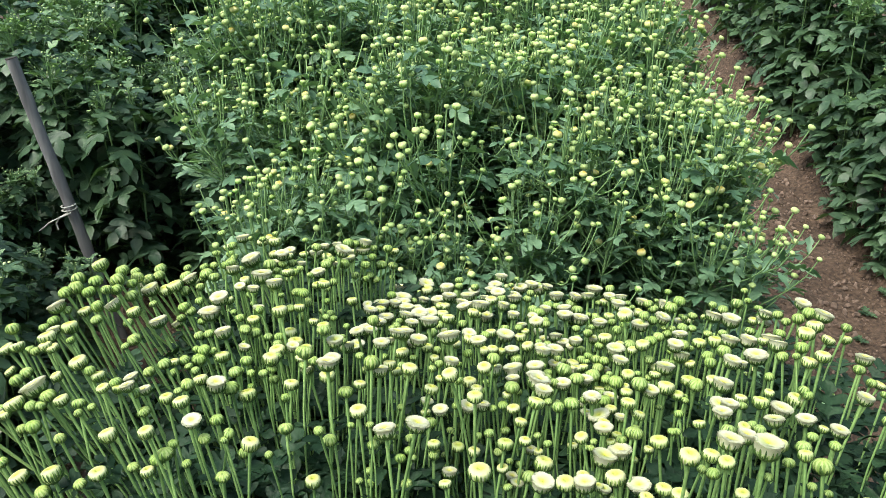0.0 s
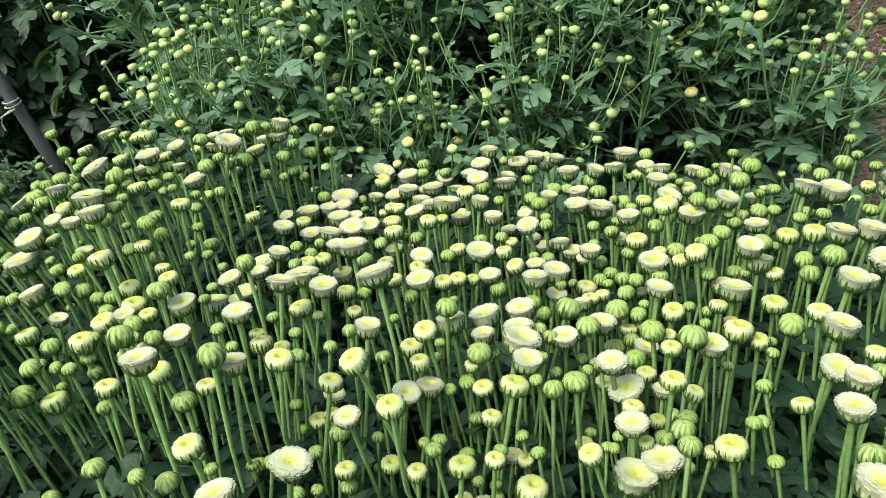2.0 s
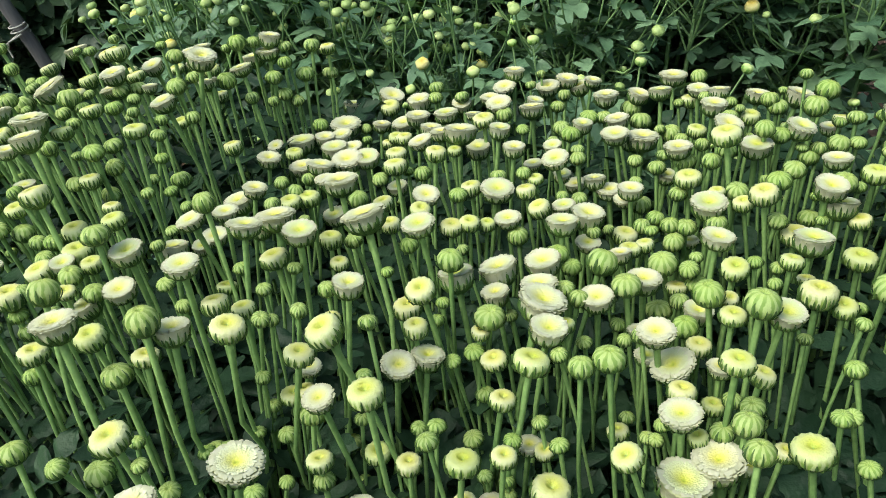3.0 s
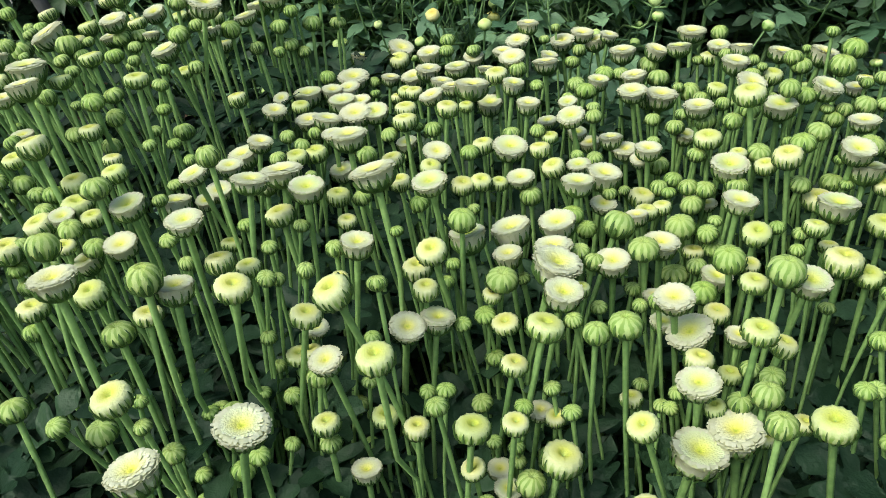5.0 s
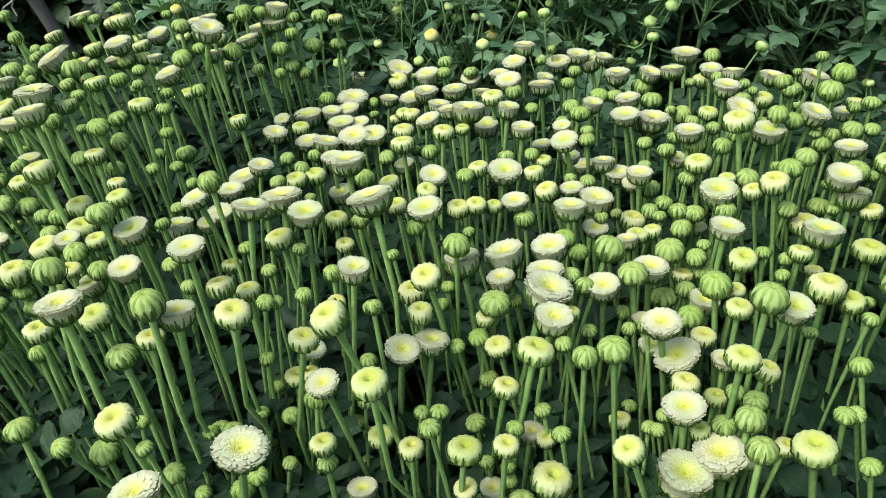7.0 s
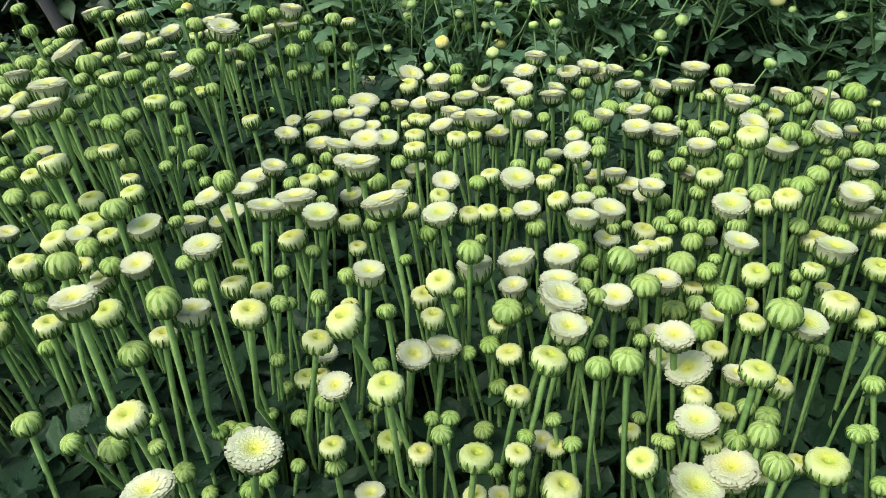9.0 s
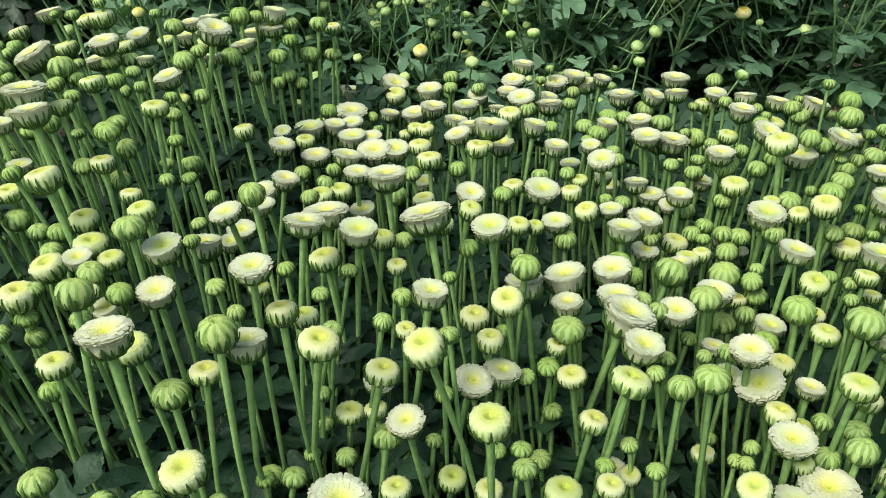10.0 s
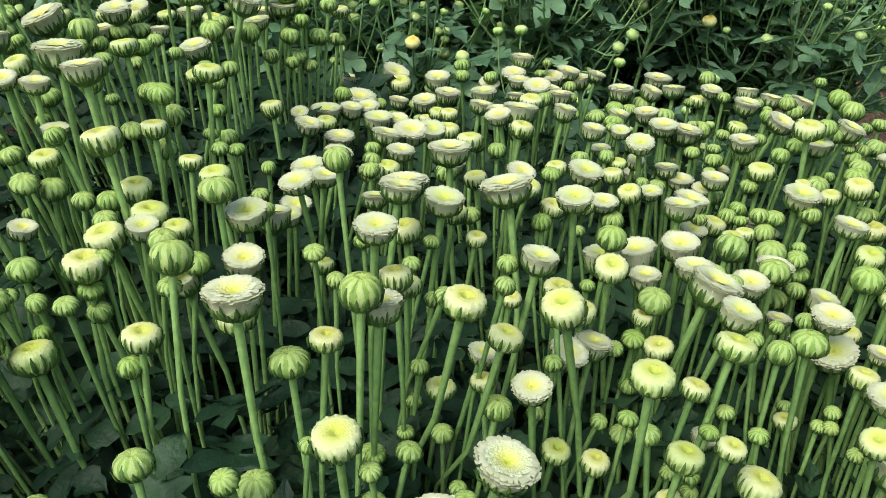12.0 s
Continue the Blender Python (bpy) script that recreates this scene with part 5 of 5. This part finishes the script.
def fill_middle_bed():
    rng = random.Random(5)
    # the plants along the near edge carry few buds
    kinds = [budding_plant(rng, 0.90 + 0.02 * (i % 3), 52 if i < 8 else 18, 0.07, 0.12, 24 if i < 8 else 40) for i in range(11)]
    used = set()
    for row in range(-1, 11):
        for col in range(12):
            x = -0.47 + 0.124 * col + (0.05 if row % 2 else 0.0) + rng.uniform(-0.025, 0.025)
            y = 1.25 + 0.135 * row + rng.uniform(-0.03, 0.03)
            if x > (0.81 if row < 3 else 0.74 if row < 5 else 0.66) or (x < -0.37 and y < 1.7) or (row < 0 and x < -0.22):
                continue
            edge = max(0.0, abs(x - 0.08) - 0.44) * (1 if x > 0 else -1)
            size = (0.92, 0.97, 1.04, 1.08)[min(3, row + 1)] * rng.uniform(0.95, 1.05) + 0.04 * min(1.0, max(0, row) / 6)
            foot = Vector((x - edge * 1.2, y, 0)) - YOUNG_LEAN * 0.8 * size
            up = (YOUNG_LEAN + Vector((edge * (1.8 if x < 0 else 0.25) + rng.uniform(-0.07, 0.07), rng.uniform(-0.07, 0.07), 1))).to_track_quat("Z", "Y").to_matrix().to_4x4()
            m = Matrix.Translation((foot.x, foot.y, ground_height(foot.x, foot.y) - 0.01)) @ up @ pose(0, 0, 0, 0, 0, rng.uniform(0, 360)) @ Matrix.Scale(size, 4)
            k = rng.randrange(8) if row > 0 else 8 + rng.randrange(3)
            if k in used:
                copy_thing(kinds[k], m)
            else:
                kinds[k].matrix_basis = m
                used.add(k)


fill_middle_bed()


# ---- the beds on both sides: dense dark leaves with tiny green buds ----
def cluster_buds(rng, tips):
    body = [(0.0, 0.0), (0.46, 0.2), (0.42, 0.52), (0.0, 0.66)]
    return joined([moved(turned(body, 5, 0, 0.0), Matrix.Translation(p) @ Matrix.Scale(rng.uniform(0.006, 0.010), 4)) for p in tips])


def leafy_plant(rng, tall):
    plant = thing("leafy_chrysanthemum", (0, 0, 0), "tall leafy chrysanthemum plant with dark lobed leaves and tiny green buds", "flower plant", "leafy plants in the side beds")
    stems, leaves, young, tips = [], [], [], []
    for i in range(3):
        turn = i * 2.1 + rng.uniform(-0.4, 0.4)
        out = Vector((math.cos(turn), math.sin(turn), 0)) * rng.uniform(0.03, 0.07)
        top = Vector((0, 0, tall * rng.uniform(0.92, 1.0))) + out
        main = bezier((0, 0, 0), Vector((0, 0, 0.3)) + out * 0.6, top - Vector((0, 0, 0.25)), top, 8)
        stems.append(tube(main, [0.0038] * 5 + [0.0033, 0.003, 0.0024, 0.0018], 5))
        for k in range(26):
            s = 0.06 + 0.92 * (k + rng.random()) / 26
            at = main[min(8, int(round(s * 8)))] + Vector((0, 0, rng.uniform(-0.03, 0.03)))
            size = rng.uniform(0.095, 0.135) * (1.0 if s < 0.7 else 1.0 - 1.3 * (s - 0.7))
            leaves.append(moved(leaf(rng, rng.uniform(0.5, 1.3), False), leaf_pose(at, k * 2.4 + i * 2 + rng.uniform(-0.4, 0.4), rng.uniform(-0.35, 0.3) + 0.4 * max(0, s - 0.6), size, rng.uniform(-0.4, 0.4))))
        for b in range(8):
            turn = rng.uniform(0, 6.28)
            at = top - Vector((0, 0, rng.uniform(0.0, 0.13)))
            young.append(moved(leaf(rng, rng.uniform(0.2, 0.8), False, False, 0.85), leaf_pose(at, turn, rng.uniform(0.1, 0.9), rng.uniform(0.045, 0.075))))
        for b in range(9):
            t2 = rng.uniform(0, 6.28)
            tip = top + Vector((math.cos(t2), math.sin(t2), 0)) * rng.uniform(0.01, 0.055) + Vector((0, 0, rng.uniform(-0.05, 0.015)))
            stems.append(tube(bezier(main[7], main[7].lerp(top, 0.5), tip - Vector((0, 0, 0.02)), tip, 3), [0.0014, 0.0012, 0.001, 0.001], 4))
            tips.append(tip)
            young.append(moved(leaf(rng, 0.3, False, True), leaf_pose(tip - Vector((0, 0, 0.03)), rng.uniform(0, 6.28), rng.uniform(0.3, 1.1), rng.uniform(0.02, 0.04))))
    tagged(part("branching", mesh("branching", *joined(stems), STEM_FAR), plant), kind="stuff")
    tagged(part("foliage", mesh("foliage", *joined(leaves), LEAF_SIDE), plant), kind="stuff")
    tagged(part("young_foliage", mesh("young_foliage", *joined(young), LEAF_YOUNG), plant, None, "paler young leaves"), kind="stuff")
    tagged(part("budding_tip", mesh("budding_tip", *cluster_buds(rng, tips), TINY_BUD), plant), kind="stuff")
    return plant


def fill_side_beds():
    rng = random.Random(9)
    kinds = [leafy_plant(rng, 0.80 + 0.03 * (i % 3)) for i in range(7)]
    used = set()
    spots = [(-1.04 - 0.165 * c, 1.35 + 0.15 * r) for c in range(5) for r in range((26, 22, 20, 18, 18)[c])]
    spots += [(-1.87 - 0.165 * c, 2.6 + 0.17 * r) for c in range(2) for r in range(8)]
    spots += [(1.60 + 0.006 * r + 0.15 * c, 1.8 + 0.15 * r) for c in range(3) for r in range((29, 20, 15)[c])]
    spots += [(-0.89, 2.40 + 0.16 * r) for r in range(10)]
    for x, y in spots:
        x, y = x + rng.uniform(-0.04, 0.04), y + rng.uniform(-0.04, 0.04)
        if x < 0 and y > 2.5:
            x += 0.04
        # room round the grey stake, which leans at the bed's edge
        size = rng.uniform(0.93, 1.07)
        if x < 0 and y < 2.34 and -x < 0.66 * y + 0.04:
            if -x < 0.50 * y + 0.10:
                continue
            size *= 0.60
        m = pose(x, y, ground_height(x, y) - 0.01) @ pose(0, 0, 0, rng.uniform(-6, 6) - 6, rng.uniform(-6, 6) + 2, 0) @ pose(0, 0, 0, 0, 0, rng.uniform(0, 360)) @ Matrix.Scale(size, 4)
        k = rng.randrange(7)
        if k in used:
            copy_thing(kinds[k], m)
        else:
            kinds[k].matrix_basis = m
            used.add(k)


fill_side_beds()


# ---- stakes, twine, clods and weeds ----
def stake(foot, top, radius, mat, label, hollow=True):
    """A weathered bamboo stake with knots along it and an open upper end."""
    foot, top = Vector(foot), Vector(top)
    pole = thing("stake", foot, label, "stake")
    rng = random.Random(int(radius * 1e5))
    pts, radii = [], []
    n = 24
    for i in range(n + 1):
        s = i / n
        pts.append((top - foot) * s + Vector((rng.uniform(-1, 1), rng.uniform(-1, 1), 0)) * radius * 0.06)
        radii.append(radius * (1.06 - 0.12 * s) * (1.10 if i % 6 == 3 else 1.0))
    v, f = tube(pts, radii, 14)
    rim = len(v) - 14
    part("shaft", mesh("shaft", v, f, mat), pole)
    end = (top - foot)
    axis = end.normalized()
    inner = tube([end, end - axis * radius * 1.5], [radius * 0.92, radius * 0.66], 14, True)
    ring = tube([end - axis * 0.001, end + axis * 0.001, end + axis * 0.001], [radius * 0.95, radius * 0.94, radius * 0.68], 14)
    part("cut_end", mesh("cut_end", *joined([ring, inner]), mat if not hollow else [DARK_WOOD]), pole)
    return pole


stake((-1.055, 2.175, ground_height(-1.055, 2.175) - 0.05), (-1.202, 2.164, 0.884), 0.0165, GREY_WOOD, "grey weathered bamboo stake leaning at the edge of a bed")
stake((-0.78, 4.0, ground_height(-0.78, 4.0) - 0.05), (-0.90, 4.0, 1.02), 0.016, BROWN_WOOD, "dark brown wooden stake beside a bed")
stake((1.665, 4.13, ground_height(1.665, 4.13) - 0.05), (1.70, 4.15, 0.62), 0.021, BROWN_WOOD, "brown wooden stake in the soil at the foot of a bed")
stake((1.88, 3.42, ground_height(1.88, 3.42) - 0.02), (1.86, 3.54, 1.02), 0.008, BROWN_WOOD, "thin brown plant support stick among dark leaves")


def twine(points, radius, label, category="twine"):
    cords = []
    for run in points:
        pts = []
        for a, b in zip(run, run[1:]):
            a, b = Vector(a), Vector(b)
            sag = Vector((0, 0, -0.03 * (b - a).length))
            pts += bezier(a, a.lerp(b, 0.33) + sag, a.lerp(b, 0.66) + sag, b, 6)[:-1]
        pts.append(Vector(run[-1]))
        cords.append(tube(pts, [radius] * len(pts), 6))
    v, f = joined(cords)
    o = Vector(points[0][0])
    ob = new("support_twine", mesh("support_twine", [Vector(p) - o for p in v], f, TWINE))
    ob.location = o
    return tagged(ob, label, category)


# two turns round the grey stake, a knot and loose ends
loop = [(-1.133 + 0.0215 * math.cos(a), 2.167 + 0.0215 * math.sin(a), 0.425 + 0.002 * a) for a in [0.55 * i for i in range(24)]]
twine([loop, [(-1.12, 2.147, 0.43), (-1.15, 2.13, 0.42), (-1.165, 2.135, 0.40), (-1.16, 2.13, 0.38)], [(-1.13, 2.147, 0.43), (-1.19, 2.14, 0.40), (-1.23, 2.15, 0.37)]], 0.0022,
      "pale twine knotted round the grey bamboo stake")
twine([[(1.76, 3.30, 0.50), (1.80, 3.05, 0.40), (1.82, 2.80, 0.24)], [(1.76, 3.50, 0.56), (1.72, 3.42, 0.60), (1.80, 3.30, 0.62)]], 0.003, "pale support twine sagging across dark leaves")


def clods():
    rng = random.Random(31)
    pieces = []
    for _ in range(5200):
        y = rng.uniform(1.9, 5.6)
        x = rng.uniform(1.05, 1.75)
        s = rng.uniform(0.003, 0.010) if rng.random() < 0.80 else rng.uniform(0.010, 0.026)
        v, f = turned([(0.0, -0.5), (0.42, -0.3), (0.52, 0.1), (0.0, 0.48)], 5, 0, 0.0)
        v = [Vector(p) * (1 + 0.35 * noise.noise(Vector(p) * 2 + Vector((x * 50, y * 50, s)))) for p in v]
        m = Matrix.Translation((x, y, ground_height(x, y) + s * 0.2)) @ pose(0, 0, 0, rng.uniform(0, 90), rng.uniform(0, 90), rng.uniform(0, 360)) @ Matrix.Diagonal((s * 1.3, s, s * 0.8, 1))
        pieces.append(moved((v, f), m))
    ob = new("soil_clods", mesh("soil_clods", *joined(pieces), STONE, smooth=False))
    tagged(ob, "loose brown soil crumbs and small clods on the path", "soil", kind="stuff")


clods()


def weed(x, y, size, seed):
    rng = random.Random(seed)
    z = ground_height(x, y)
    plant = thing("weed", (x, y, z), "small green weed sprouting from the bare soil", "weed", "weeds on the path")
    leaves = [moved(leaf(rng, 0.6, False), leaf_pose((0, 0, 0.005), i * 1.3 + rng.uniform(-0.3, 0.3), rng.uniform(0.2, 0.8), size * rng.uniform(0.7, 1.1))) for i in range(7)]
    part("leaves", mesh("leaves", *joined(leaves), LEAF_SIDE), plant)


for i, (wx, wy, ws) in enumerate(((1.50, 2.42, 0.035), (1.60, 2.50, 0.045), (1.42, 2.28, 0.03), (1.66, 2.75, 0.03), (1.30, 2.25, 0.03))):
    weed(wx, wy, ws, 60 + i)
